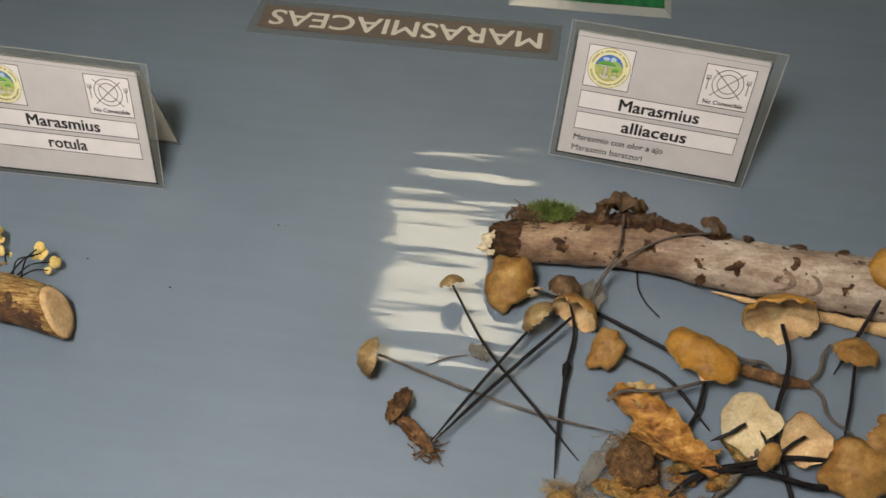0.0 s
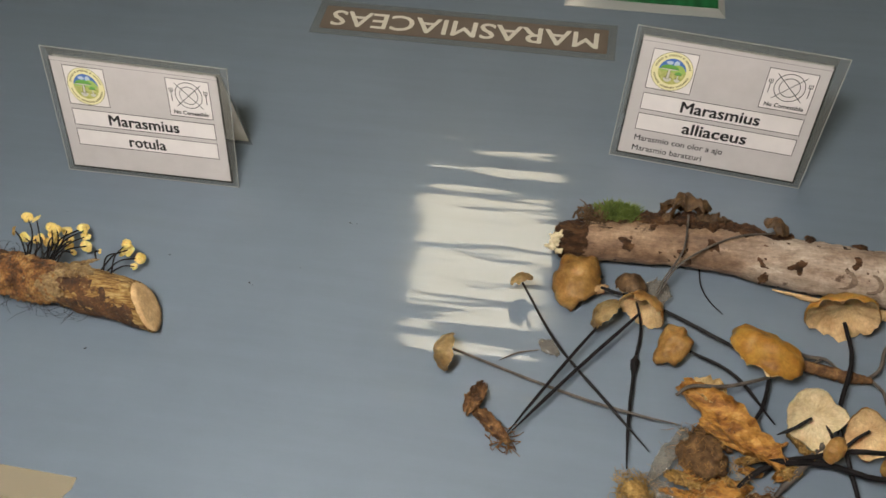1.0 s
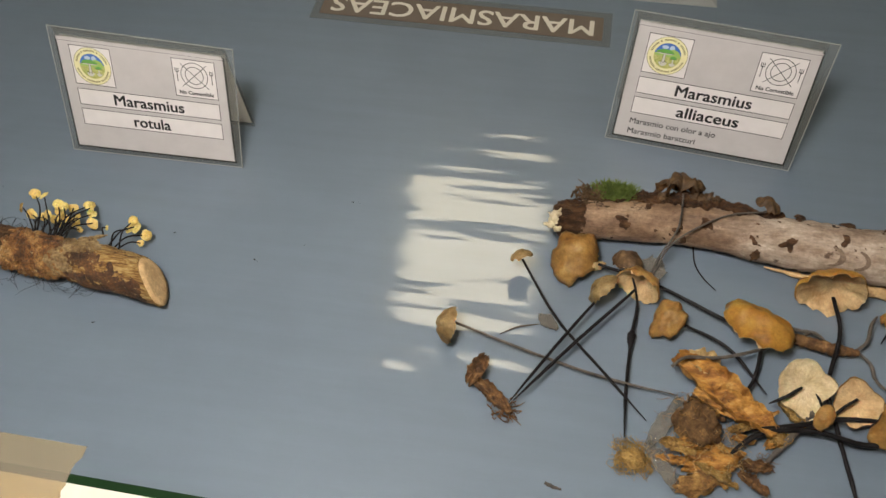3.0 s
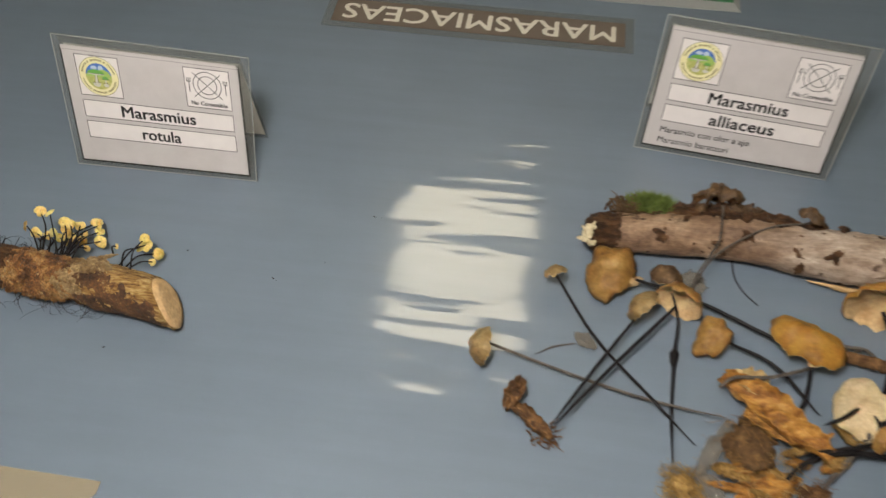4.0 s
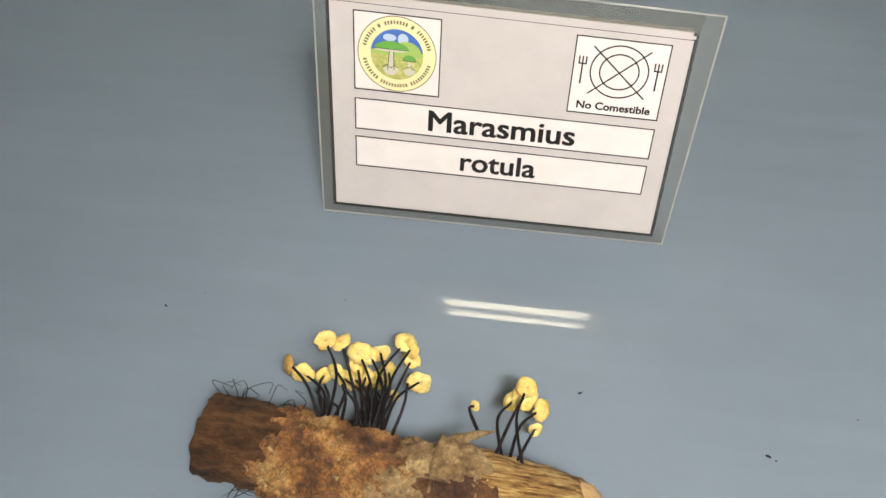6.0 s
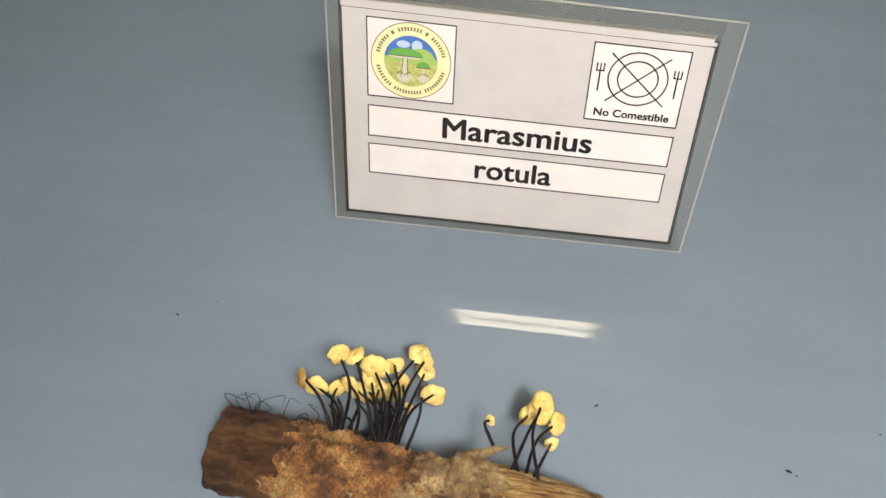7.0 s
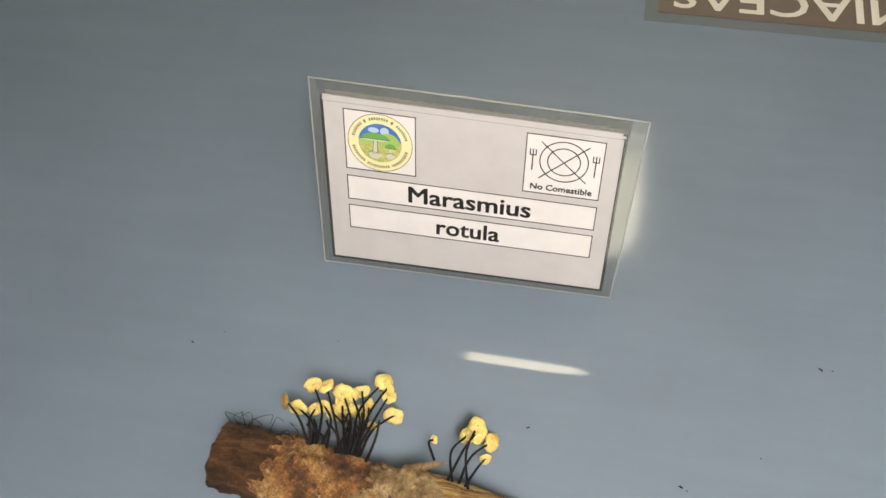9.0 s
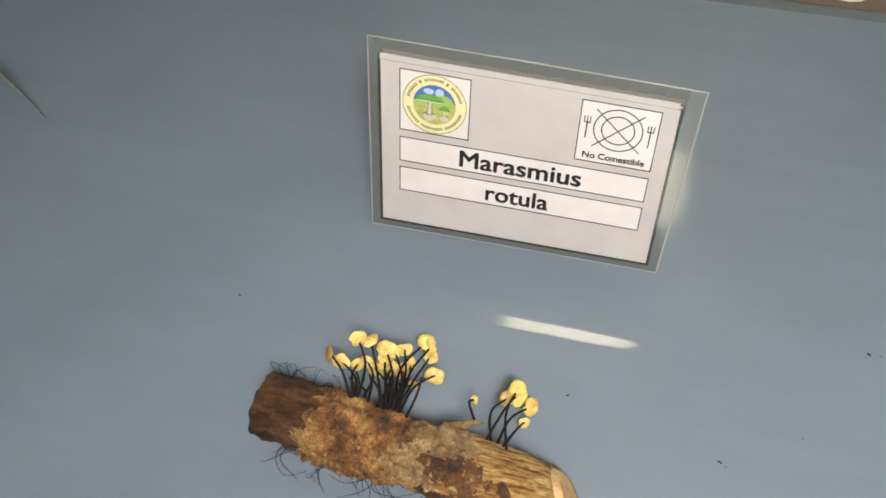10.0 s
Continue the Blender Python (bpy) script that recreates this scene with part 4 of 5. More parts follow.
    crust("lichen_crust", 0.43, 0.62, 88, 172, 0.0006, M_LICHEN, "grey-tan lichen crust", 2.3, -0.10)
    crust("lichen_crust", 0.47, 0.73, 36, 98, 0.0018, M_LICHEN, "pale grey-green lichen on the crest", 5.1, 0.10, 0.0010)
    for k, (u0, u1, t0, t1) in enumerate(((0.17, 0.33, 100, 170), (0.24, 0.42, 60, 120), (0.22, 0.40, 165, 225), (0.33, 0.50, 185, 235), (0.16, 0.26, 140, 205))):
        crust("bark_crumb", u0, u1, t0, t1, 0.0013, M_REDBARK, "loose crumbly bark", 12.4 + 3 * k, -0.12, 0.0018, 34, 30)
    for k, (u0, u1, t0, t1) in enumerate(((0.70, 0.84, 95, 140), (0.80, 0.97, 120, 160), (0.68, 0.80, 150, 190))):
        crust("wood_splinter", u0, u1, t0, t1, 0.0005, M_WORN, "lifted splinter of worn wood", 31.7 + 3 * k, -0.25, 0.0006, 30, 20)
    bm = bmesh.new()
    tube(bm, [(0.050, -0.0835, 0.0222), (0.0565, -0.0815, 0.0235), (0.0615, -0.0802, 0.0243)], (0.0016, 0.0011, 0.0002), 9, 6, 0.5, 9)
    part("bark_spur", bm, M_LICHEN, ob)
    # root hairs
    rng = random.Random(11)
    bm = bmesh.new()
    for k in range(40):
        top = rng.random() < 0.34
        u = rng.uniform(0.02, 0.30) if top else rng.uniform(0.04, 0.66)
        p = a + (b - a) * u
        if top:
            p = p + Vector((0, 0.0085, 0.0062))
            q = p + Vector((rng.uniform(-0.004, 0.004), rng.uniform(0.001, 0.004), rng.uniform(0.001, 0.0035)))
            r = q + Vector((rng.uniform(-0.006, 0.006), rng.uniform(-0.001, 0.003), rng.uniform(-0.003, 0.001)))
            w = r + Vector((rng.uniform(-0.003, 0.003), rng.uniform(-0.003, 0.001), rng.uniform(-0.002, 0.001)))
        else:
            p = p + Vector((0, -0.0092, -0.0035))
            q = p + Vector((rng.uniform(-0.006, 0.006), rng.uniform(-0.006, -0.001), rng.uniform(-0.004, 0.0)))
            r = q + Vector((rng.uniform(-0.010, 0.010), rng.uniform(-0.005, 0.001), -0.003))
            w = r + Vector((rng.uniform(-0.007, 0.007), rng.uniform(-0.004, 0.003), -0.001))
            q.z, r.z, w.z = max(q.z, 0.0008), max(r.z, 0.0004), max(w.z, 0.0004)
        tube(bm, [p, q, r, w], (0.00015, 0.00011, 0.00007), 4, 4)
    tagged(part("root_hairs", bm, M_STEM, ob, "fine dark root hairs"), kind="stuff")
    return ob


small_log()


def pinwheel(cap, base, r, axis, seed, skin=None):
    """A tiny parasol with a dimpled, ribbed cap on a hair-thin black stem."""
    ob = thing("small_mushroom", "tiny pale yellow mushroom with a black stem on the log", "mushroom", base, "pinwheel mushrooms on the log")
    ax = Vector(axis).normalized()
    r *= 0.80
    m = aim(cap, ax, seed * 37)
    lobes, tall = 0.09 + 0.10 * math.sin(seed * 1.7) ** 2, r * (0.36 + 0.16 * math.cos(seed * 2.3))
    bm = dome(r, tall, seed, lobes=lobes, navel=r * 0.26, rings=7, sides=28)
    for v in bm.verts:
        t = math.atan2(v.co.y, v.co.x)
        v.co.z += 0.07 * r * math.cos(13 * t) * min(1, v.co.xy.length / r)
    part("cap", place(bm, m), skin or M_YCAP, ob)
    part("underside", place(dome(r, tall, seed, under=True, gills=14, rings=4, lobes=lobes), m), M_GILL, ob)
    c, b = Vector(cap), Vector(base)
    neck = c - ax * r * 0.15
    mid = b * 0.55 + neck * 0.45 + Vector(((b.x - neck.x) * 0.22 + 0.0026 * math.sin(seed * 2.1), 0.0020, 0.0022 + 0.0010 * math.cos(seed)))
    part("stem", tube(bmesh.new(), [b, mid, neck], (0.00052, 0.00042, 0.00034), 7, 9, 0.15, seed), M_STEM, ob)
    return ob


def log_back(x, out, up):
    """A point on the back of the small log's crest."""
    u = (x + 0.0155) / 0.11
    return Vector((x, -0.0865 - 0.012 * u + out, 0.0118 + 0.0028 * u + up))


def pinwheels():
    rng = random.Random(8)
    first = ((0.0153, -0.0650, 0.0343, 0.0038), (0.0189, -0.0640, 0.0318, 0.0036), (0.0221, -0.0620, 0.0217, 0.0042), (0.0270, -0.0580, 0.0145, 0.0036),
             (0.0329, -0.0520, 0.0112, 0.0042), (0.0347, -0.0540, 0.0113, 0.0038), (0.0353, -0.0560, 0.0084, 0.0036), (0.0047, -0.0690, 0.0246, 0.0036),
             (0.0073, -0.0685, 0.0183, 0.0040), (0.0159, -0.0660, 0.0169, 0.0030), (0.0216, -0.0630, 0.0162, 0.0038), (0.0205, -0.0650, 0.0093, 0.0044),
             (0.0269, -0.0630, 0.0072, 0.0038), (0.0316, -0.0670, 0.0064, 0.0024), (0.0385, -0.0630, 0.0082, 0.0046), (0.0254, -0.0620, 0.0207, 0.0034),
             (0.0232, -0.0640, 0.0105, 0.0040), (0.0180, -0.0660, 0.0125, 0.0036), (0.0292, -0.0610, 0.0100, 0.0034), (0.0125, -0.0670, 0.0150, 0.0032))
    for k, (x, y, z, r) in enumerate(first):
        foot = 0.0125 + (x - 0.006) * 0.80
        clump = 0.0165 if foot < 0.0215 else 0.0295
        foot = clump * 0.72 + foot * 0.28 + rng.uniform(-0.0010, 0.0010)
        axis = (rng.uniform(-0.75, 0.85), -0.45 + rng.uniform(-0.7, 0.6), 0.62)
        if k in (4, 6):
            axis = (0.35, 0.15, 0.9)
        if k == 7:
            axis = (-0.8, -0.3, 0.4)
        pinwheel((x, y, z), log_back(foot, 0.0092 + rng.uniform(-0.0010, 0.0004), 0.0058), r, axis, k + 1, M_YBROWN if k == 7 else None)
    second = ((0.0685, -0.0664, 0.0153, 0.0046), (0.0652, -0.0675, 0.0140, 0.0034), (0.0738, -0.0667, 0.0085, 0.0042), (0.0725, -0.0728, 0.0088, 0.0026), (0.0688, -0.0652, 0.0195, 0.0036))
    for k, (x, y, z, r) in enumerate(second):
        axis = ((0.1, -0.5, 0.85), (-0.4, -0.3, 0.8), (0.75, -0.25, 0.6), (0.3, -0.6, 0.6), (0.1, -0.3, 0.9))[k]
        pinwheel((x, y, z), log_back(0.0622 + 0.0018 * k, 0.0098 - 0.0003 * k, 0.0064), r, axis, k + 31)
    pinwheel((0.0555, -0.0720, 0.0190), (0.0570, -0.0790, 0.0200), 0.0019, (-0.5, -0.5, 0.6), 41)
    # bare stems without caps
    for k in range(9):
        x = 0.0145 + 0.0024 * k + rng.uniform(-0.0012, 0.0012)
        base = log_back(x, 0.0091, 0.0060)
        tip = base + Vector((rng.uniform(-0.006, 0.005), rng.uniform(0.005, 0.013), rng.uniform(-0.002, 0.010)))
        solid("bare_stem", tube(bmesh.new(), [base, (base + tip) / 2 + Vector((0.001, 0.001, 0.001)), tip], (0.00052, 0.00032), 7, 7, 0.15, k), M_STEM, "thin black mushroom stem without its cap", "stem", "bare stems on the log")


pinwheels()


# ---- the birch-grey branch ----
def branch():
    ob = thing("branch", "grey-barked branch with moss lying on the sheet", "branch", (0.44, -0.025, 0))
    knots = [(0.3080, -0.0225, 0.0120), (0.345, -0.0190, 0.0122), (0.388, -0.0170, 0.0130), (0.433, -0.0235, 0.0142), (0.480, -0.0280, 0.0155), (0.530, -0.0330, 0.0165), (0.600, -0.0420, 0.0170)]
    rind = tube(bmesh.new(), knots, (0.0108, 0.0119, 0.0125, 0.0137, 0.0150, 0.0160, 0.0165), 84, 52, 0.07, 2, 110)
    gone = []
    for f in rind.faces:
        c = f.calc_center_median()
        torn = 0.3235 + 0.0050 * noise.noise(c * 210) + 0.0030 * noise.noise(c * 640)
        hole = noise.noise(c * 130 + Vector((4.7, 0, 0))) + 0.5 * noise.noise(c * 420)
        if c.x < torn or (hole > 0.86 and c.z > 0.010):
            gone.append(f)
    bmesh.ops.delete(rind, geom=gone, context="FACES")
    part("bark", rind, M_BARK, ob, "smooth grey-brown bark with scars")
    part("heartwood", tube(bmesh.new(), knots, (0.0098, 0.0111, 0.0117, 0.0129, 0.0142, 0.0152, 0.0157), 48, 40, 0.10, 7, 160), M_DARKBARK, ob, "dark wood under the torn bark")
    part("bare_end", tube(bmesh.new(), [(0.3060, -0.0228, 0.0120), (0.3120, -0.0222, 0.0121), (0.3230, -0.0212, 0.0123)], (0.0078, 0.0106, 0.0104), 44, 14, 0.26, 5, 160), M_DARKBARK, ob, "dark end where the bark is gone")
    # flake of split wood along the front
    bm = bmesh.new()
    tube(bm, [(0.425, -0.0345, 0.0045), (0.455, -0.0390, 0.0040), (0.500, -0.0445, 0.0040), (0.560, -0.0510, 0.0045)], (0.0004, 0.0022, 0.0034, 0.0036), 14, 20, 0.5, 7, 200)
    part("split_wood", bm, M_CUT, ob, "pale split wood along the bark's edge")
    for k, (x, y, z, r, ax) in enumerate(((0.3455, -0.0262, 0.0212, 0.0046, (0, -0.6, 0.8)), (0.4330, -0.0322, 0.0250, 0.0040, (0, -0.6, 0.8)), (0.4165, -0.0375, 0.0180, 0.0030, (0.2, -0.9, 0.4)))):
        part("knot", place(dome(r, r * 0.22, 50 + k, lobes=0.55, squash=0.8), aim((x, y, z), ax, 40 * k)), M_DARKBARK, ob, "dark knot")
    part("dark_strip", tube(bmesh.new(), [(0.318, -0.0135, 0.0205), (0.345, -0.0105, 0.0212), (0.375, -0.0095, 0.0235), (0.405, -0.0125, 0.0250), (0.430, -0.0165, 0.0268)], (0.0010, 0.0036, 0.0046, 0.0036, 0.0006), 18, 34, 0.85, 6, 170), M_DARKBARK, ob, "dark peeling bark along the crest")
    for k, (x, z, w) in enumerate(((0.452, 0.0200, 0.0100), (0.466, 0.0195, 0.0085))):
        knots_arc = []
        for q in range(6):
            ang = radians(-80 + 30 * q)
            xx = x + w * math.cos(ang) * 0.8
            lift = radians(20 + 42 * (math.sin(ang) * 0.5 + 0.5))
            yy = -0.0245 - (xx - 0.44) * 0.10
            knots_arc.append((xx, yy - 0.0142 * math.cos(lift), 0.0146 + 0.0142 * math.sin(lift)))
        part("scar", tube(bmesh.new(), knots_arc, (0.0007, 0.0019, 0.0007), 10, 8, 0.3, k), M_SCAR, ob, "curved grey-brown scar in the bark")
    # upright crust of dead bark along the crest
    rng = random.Random(3)
    for k in range(8):
        x = 0.358 + 0.0175 * k + rng.uniform(-0.006, 0.006)
        y = -0.0120 if x < 0.42 else -0.0120 - (x - 0.42) * 0.09
        z = 0.0235 if x < 0.42 else 0.0235 + (x - 0.42) * 0.05
        part("bark_flake", place(dome(rng.uniform(0.0025, 0.0052), rng.uniform(0.0012, 0.0026), 60 + k, lobes=0.45, squash=0.6, rings=5, sides=18), aim((x, y, z), (rng.uniform(-0.3, 0.3), 0.4, 0.9), rng.uniform(0, 90))), M_DARKBARK, ob)
    return ob


def moss_tuft():
    rng = random.Random(5)
    bm = bmesh.new()
    for k in range(1100):
        a, q = rng.uniform(0, 2 * math.pi), math.sqrt(rng.random())
        p = Vector((0.3385 + 0.0125 * q * math.cos(a), -0.0085 + 0.0055 * q * math.sin(a), 0.0232))
        tip = p + Vector((rng.uniform(-0.005, 0.005), rng.uniform(-0.003, 0.004), rng.uniform(0.0020, 0.0090) * (1.1 - 0.6 * q)))
        side = Vector((rng.uniform(-1, 1), rng.uniform(-1, 1), 0)).normalized() * 0.00042
        mid = (p + tip) / 2 + side
        v = [bm.verts.new(c) for c in (p - side, p + side, mid + side * 0.8, tip, mid - side)]
        bm.faces.new(v)
    tagged(solid("moss", bm, M_MOSS, "tuft of bright green moss on the branch", "moss"), kind="stuff")
    bm = bmesh.new()
    for k in range(120):
        p = Vector((0.3265 + rng.gauss(0, 0.0045), -0.0115 + rng.gauss(0, 0.0025), 0.0212))
        q = p + Vector((rng.uniform(-0.003, 0.002), rng.uniform(-0.002, 0.003), rng.uniform(0.001, 0.004)))
        r = q + Vector((rng.uniform(-0.004, 0.003), rng.uniform(-0.002, 0.003), rng.uniform(-0.001, 0.003)))
        tube(bm, [p, q, r], (0.0006, 0.0005, 0.0002), 5, 3, 0.5, k)
    tagged(solid("dark_moss", bm, M_DUSK, "dark withered moss on the branch end", "moss"), kind="stuff")


def end_fungus():
    ob = thing("bracket_fungus", "cream crust fungus on the branch's broken end", "fungus", (0.305, -0.030, 0.022))
    for k, (x, y, z, r) in enumerate(((0.3055, -0.0290, 0.0205, 0.0040), (0.3040, -0.0325, 0.0180, 0.0030), (0.3085, -0.0345, 0.0175, 0.0028), (0.3080, -0.0270, 0.0225, 0.0026))):
        part("crust", place(dome(r, r * 0.6, 70 + k, lobes=0.5, squash=0.7, rings=6, sides=22), aim((x, y, z), (-0.6, -0.4, 0.6), 30 * k)), M_FUNGUS, ob)


branch()
moss_tuft()
end_fungus()

# ---- garlic parachute mushrooms spread on the sheet ----
G = "garlic mushrooms on the sheet"
mushroom("small tan mushroom lying with a long grey stem", (0.2575, -0.1010, 0.0105), [[(0.2600, -0.0975, 0.0075), (0.307, -0.110, 0.0060), (0.343, -0.118, 0.006), (0.376, -0.123, 0.008)]], G, M_OLIVE, r=0.0108, h=0.0070, axis=(-0.95, -0.05, 0.30), seed=1, thick=(0.0010, 0.0011), stem_mat=M_GREYSTEM, squash=0.9)
mushroom("small tan mushroom on a straight black stem", (0.2905, -0.0545, 0.0145), [[(0.2912, -0.0555, 0.0135), (0.313, -0.087, 0.0080), (0.340, -0.1165, 0.0080), (0.361, -0.139, 0.0078)]], G, M_OLIVE, r=0.0066, h=0.0042, axis=(-0.35, 0.70, 0.62), seed=2, thick=(0.0009, 0.0011))
mushroom("tan mushroom on a black stem, its cap on edge", (0.3365, -0.0690, 0.0140), [[(0.3345, -0.0735, 0.0130), (0.314, -0.105, 0.0098), (0.2935, -0.1395, 0.0085)]], G, M_OLIVE, r=0.0100, h=0.0060, axis=(-0.70, 0.45, 0.45), seed=3, thick=(0.0009, 0.0012))
mushroom("mushroom with its pale gills turned up and a black stem", (0.3555, -0.0630, 0.0120), [[(0.3530, -0.0665, 0.0130), (0.322, -0.104, 0.0105), (0.2955, -0.1385, 0.0090)]], G, M_TAN, r=0.0126, h=0.0090, axis=(0.42, 0.80, 0.02), seed=4, thick=(0.0011, 0.0014), lobes=0.09)
torn = mushroom("large tan mushroom with a torn rim leaning on the branch's end", (0.3190, -0.0465, 0.0110), [[(0.3330, -0.0500, 0.0100), (0.365, -0.058, 0.008), (0.399, -0.074, 0.008), (0.420, -0.084, 0.008)]], G, M_TAN, r=0.0168, h=0.0085, axis=(-0.30, -0.38, 0.80), seed=5, thick=(0.0012, 0.0014), lobes=0.34, squash=0.72, spin=-52)
mushroom("small dark brown mushroom on a black stem with a knot", (0.3485, -0.0480, 0.0130), [[(0.3510, -0.0520, 0.0110), (0.3555, -0.070, 0.0060), (0.353, -0.092, 0.0060), (0.351, -0.123, 0.0060), (0.351, -0.148, 0.0055)]], G, M_DUSK, r=0.0088, h=0.0062, axis=(0.05, 0.45, 0.85), seed=6, thick=(0.0009, 0.0009, 0.0012))
mushroom("tan mushroom with a dimpled cap and a black stem", (0.3715, -0.0805, 0.0105), [[(0.3780, -0.0810, 0.0085), (0.402, -0.092, 0.008), (0.420, -0.116, 0.008)]], G, M_TAN, r=0.0084, h=0.0046, axis=(-0.35, -0.25, 0.90), seed=7, thick=(0.0010, 0.0013), lobes=0.24, squash=1.45, navel=0.0014, spin=14)
mushroom("large orange-tan mushroom with a broad smooth cap", (0.4165, -0.0805, 0.0150), [[(0.4160, -0.0830, 0.0150), (0.4185, -0.0900, 0.010), (0.414, -0.109, 0.008), (0.405, -0.122, 0.008)]], G, M_OCHRE, r=0.0208, h=0.0095, axis=(0.10, 0.34, 0.92), seed=8, thick=(0.0012, 0.0014), lobes=0.15, squash=0.62, spin=-24)
mushroom("mushroom standing on its rim with pale gills showing", (0.4560, -0.0545, 0.0160), [[(0.4550, -0.0590, 0.0175), (0.457, -0.079, 0.015), (0.449, -0.109, 0.011), (0.452, -0.130, 0.008), (0.457, -0.160, 0.006), (0.460, -0.180, 0.004)]], G, M_OCHRE, r=0.0178, h=0.0105, axis=(0.05, 0.92, -0.10), seed=9, thick=(0.0014, 0.0016), lobes=0.10)
mushroom("small tan mushroom with a domed cap and black stem", (0.4895, -0.0680, 0.0140), [[(0.4893, -0.0710, 0.0130), (0.485, -0.093, 0.010), (0.4800, -0.1140, 0.006)]], G, M_TAN, r=0.0104, h=0.0062, axis=(0.0, 0.45, 0.88), seed=10, thick=(0.0010, 0.0011))
mushroom("orange-tan mushroom resting against the branch", (0.5080, -0.0300, 0.0330), [[(0.5060, -0.0330, 0.0310), (0.492, -0.058, 0.014), (0.480, -0.078, 0.008)]], G, M_OCHRE, r=0.0140, h=0.0065, axis=(0.1, -0.15, 0.95), seed=11)
mushroom("torn cream mushroom cap lying gills up", (0.4345, -0.1150, 0.0180), [[(0.4330, -0.1160, 0.0200), (0.426, -0.1210, 0.0180), (0.4185, -0.1240, 0.0140)]], G, M_PALE, M_PALE, r=0.0134, h=0.0060, axis=(0.10, 0.45, -0.80), seed=27, lobes=0.20, squash=0.95, thick=(0.0010, 0.0012))
mushroom("pale mushroom cap lying gills up", (0.4590, -0.1190, 0.0175), [[(0.4585, -0.1185, 0.0200), (0.451, -0.1240, 0.0175), (0.446, -0.1300, 0.0140)]], G, M_TAN, r=0.0118, h=0.0050, axis=(0.20, 0.55, -0.65), seed=13, lobes=0.22, thick=(0.0009, 0.0011))
mushroom("small tan mushroom cap in the heap", (0.4425, -0.1300, 0.0190), [[(0.4420, -0.1290, 0.0200), (0.4400, -0.1240, 0.0225), (0.4380, -0.1200, 0.0230)]], G, M_TAN, r=0.0068, h=0.0040, axis=(0.1, -0.5, 0.6), seed=14, squash=0.7, thick=(0.0008, 0.0009), spin=60)
mushroom("tan mushroom with a long flat black stem", (0.4790, -0.1310, 0.0190), [[(0.4700, -0.1260, 0.0150), (0.450, -0.1270, 0.0125), (0.4300, -0.1330, 0.0115), (0.4040, -0.1385, 0.0100)]], G, M_TAN, r=0.0150, h=0.0070, axis=(-0.30, -0.35, 0.80), seed=15, lobes=0.18, squash=0.85, thick=(0.0015, 0.0018), spin=40)
mushroom("folded tan mushroom with a curved dark stem", (0.4920, -0.1170, 0.0190), [[(0.4880, -0.1210, 0.0150), (0.478, -0.1330, 0.0120), (0.463, -0.1375, 0.0110), (0.440, -0.1340, 0.0110), (0.417, -0.1380, 0.0110), (0.4030, -0.1480, 0.0080), (0.3990, -0.1560, 0.004)]], G, M_TAN, r=0.0125, h=0.0080, axis=(0.6, -0.3, 0.6), seed=16, lobes=0.2, thick=(0.0016, 0.0019))
mushroom("withered brown mushroom standing on the branch", (0.3740, -0.0050, 0.0290), [[(0.3750, -0.0120, 0.0330), (0.3752, -0.0170, 0.0300), (0.3735, -0.0310, 0.0250), (0.3650, -0.0440, 0.0130), (0.3620, -0.0520, 0.006)]], G, M_DUSK, M_ROOT, r=0.0108, h=0.0085, axis=(0.0, 0.62, 0.55), seed=17, lobes=0.75, thick=(0.0008, 0.0008), stem_mat=M_GREYSTEM)
mushroom("withered dark mushroom on the branch's crest", (0.4210, -0.0145, 0.0315), [[(0.4205, -0.0160, 0.0300), (0.398, -0.0210, 0.0280), (0.3730, -0.0370, 0.0220), (0.3640, -0.0500, 0.0110), (0.3610, -0.0560, 0.0040)]], G, M_DUSK, M_ROOT, r=0.0076, h=0.0060, axis=(0.2, 0.5, 0.7), seed=18, lobes=0.35, thick=(0.0007, 0.0008), stem_mat=M_GREYSTEM)


for k, (x, y, z, r) in enumerate(((0.3245, -0.0440, 0.0160, 0.0034), (0.3280, -0.0480, 0.0135, 0.0044), (0.3310, -0.0515, 0.0105, 0.0046), (0.3335, -0.0500, 0.0085, 0.0040))):
    part("torn_flesh", place(dome(r, r * 0.30, 130 + k, lobes=0.5, squash=0.5, rings=6, sides=24), aim((x, y, z), (0.45, -0.30, 0.8), -48 + 12 * k)), M_GILL, torn, "pale torn flesh at the rim")

# ---- litter ----
def crumple(name, label, category, at, size, seed, mat, axis=(0, 0, 1), spin=0.0, amount=0.45):
    """A crumpled lump or curled scrap of dead plant matter."""
    bm = bmesh.new()
    bmesh.ops.create_icosphere(bm, subdivisions=4, radius=1.0)
    for v in bm.verts:
        n = v.co.normalized()
        k = 1 + amount * noise.noise(n * 1.7 + Vector((seed, 0, 0))) + amount * 0.6 * noise.noise(n * 4.3 + Vector((0, seed, 0))) + amount * 0.3 * noise.noise(n * 10 + Vector((0, 0, seed)))
        v.co = n * k
    place(bm, aim(at, axis, spin) @ Matrix.Diagonal((*size, 1)))
    for v in bm.verts:
        v.co.z = max(v.co.z, 0.0006)
    return solid(name, bm, mat, label, category)


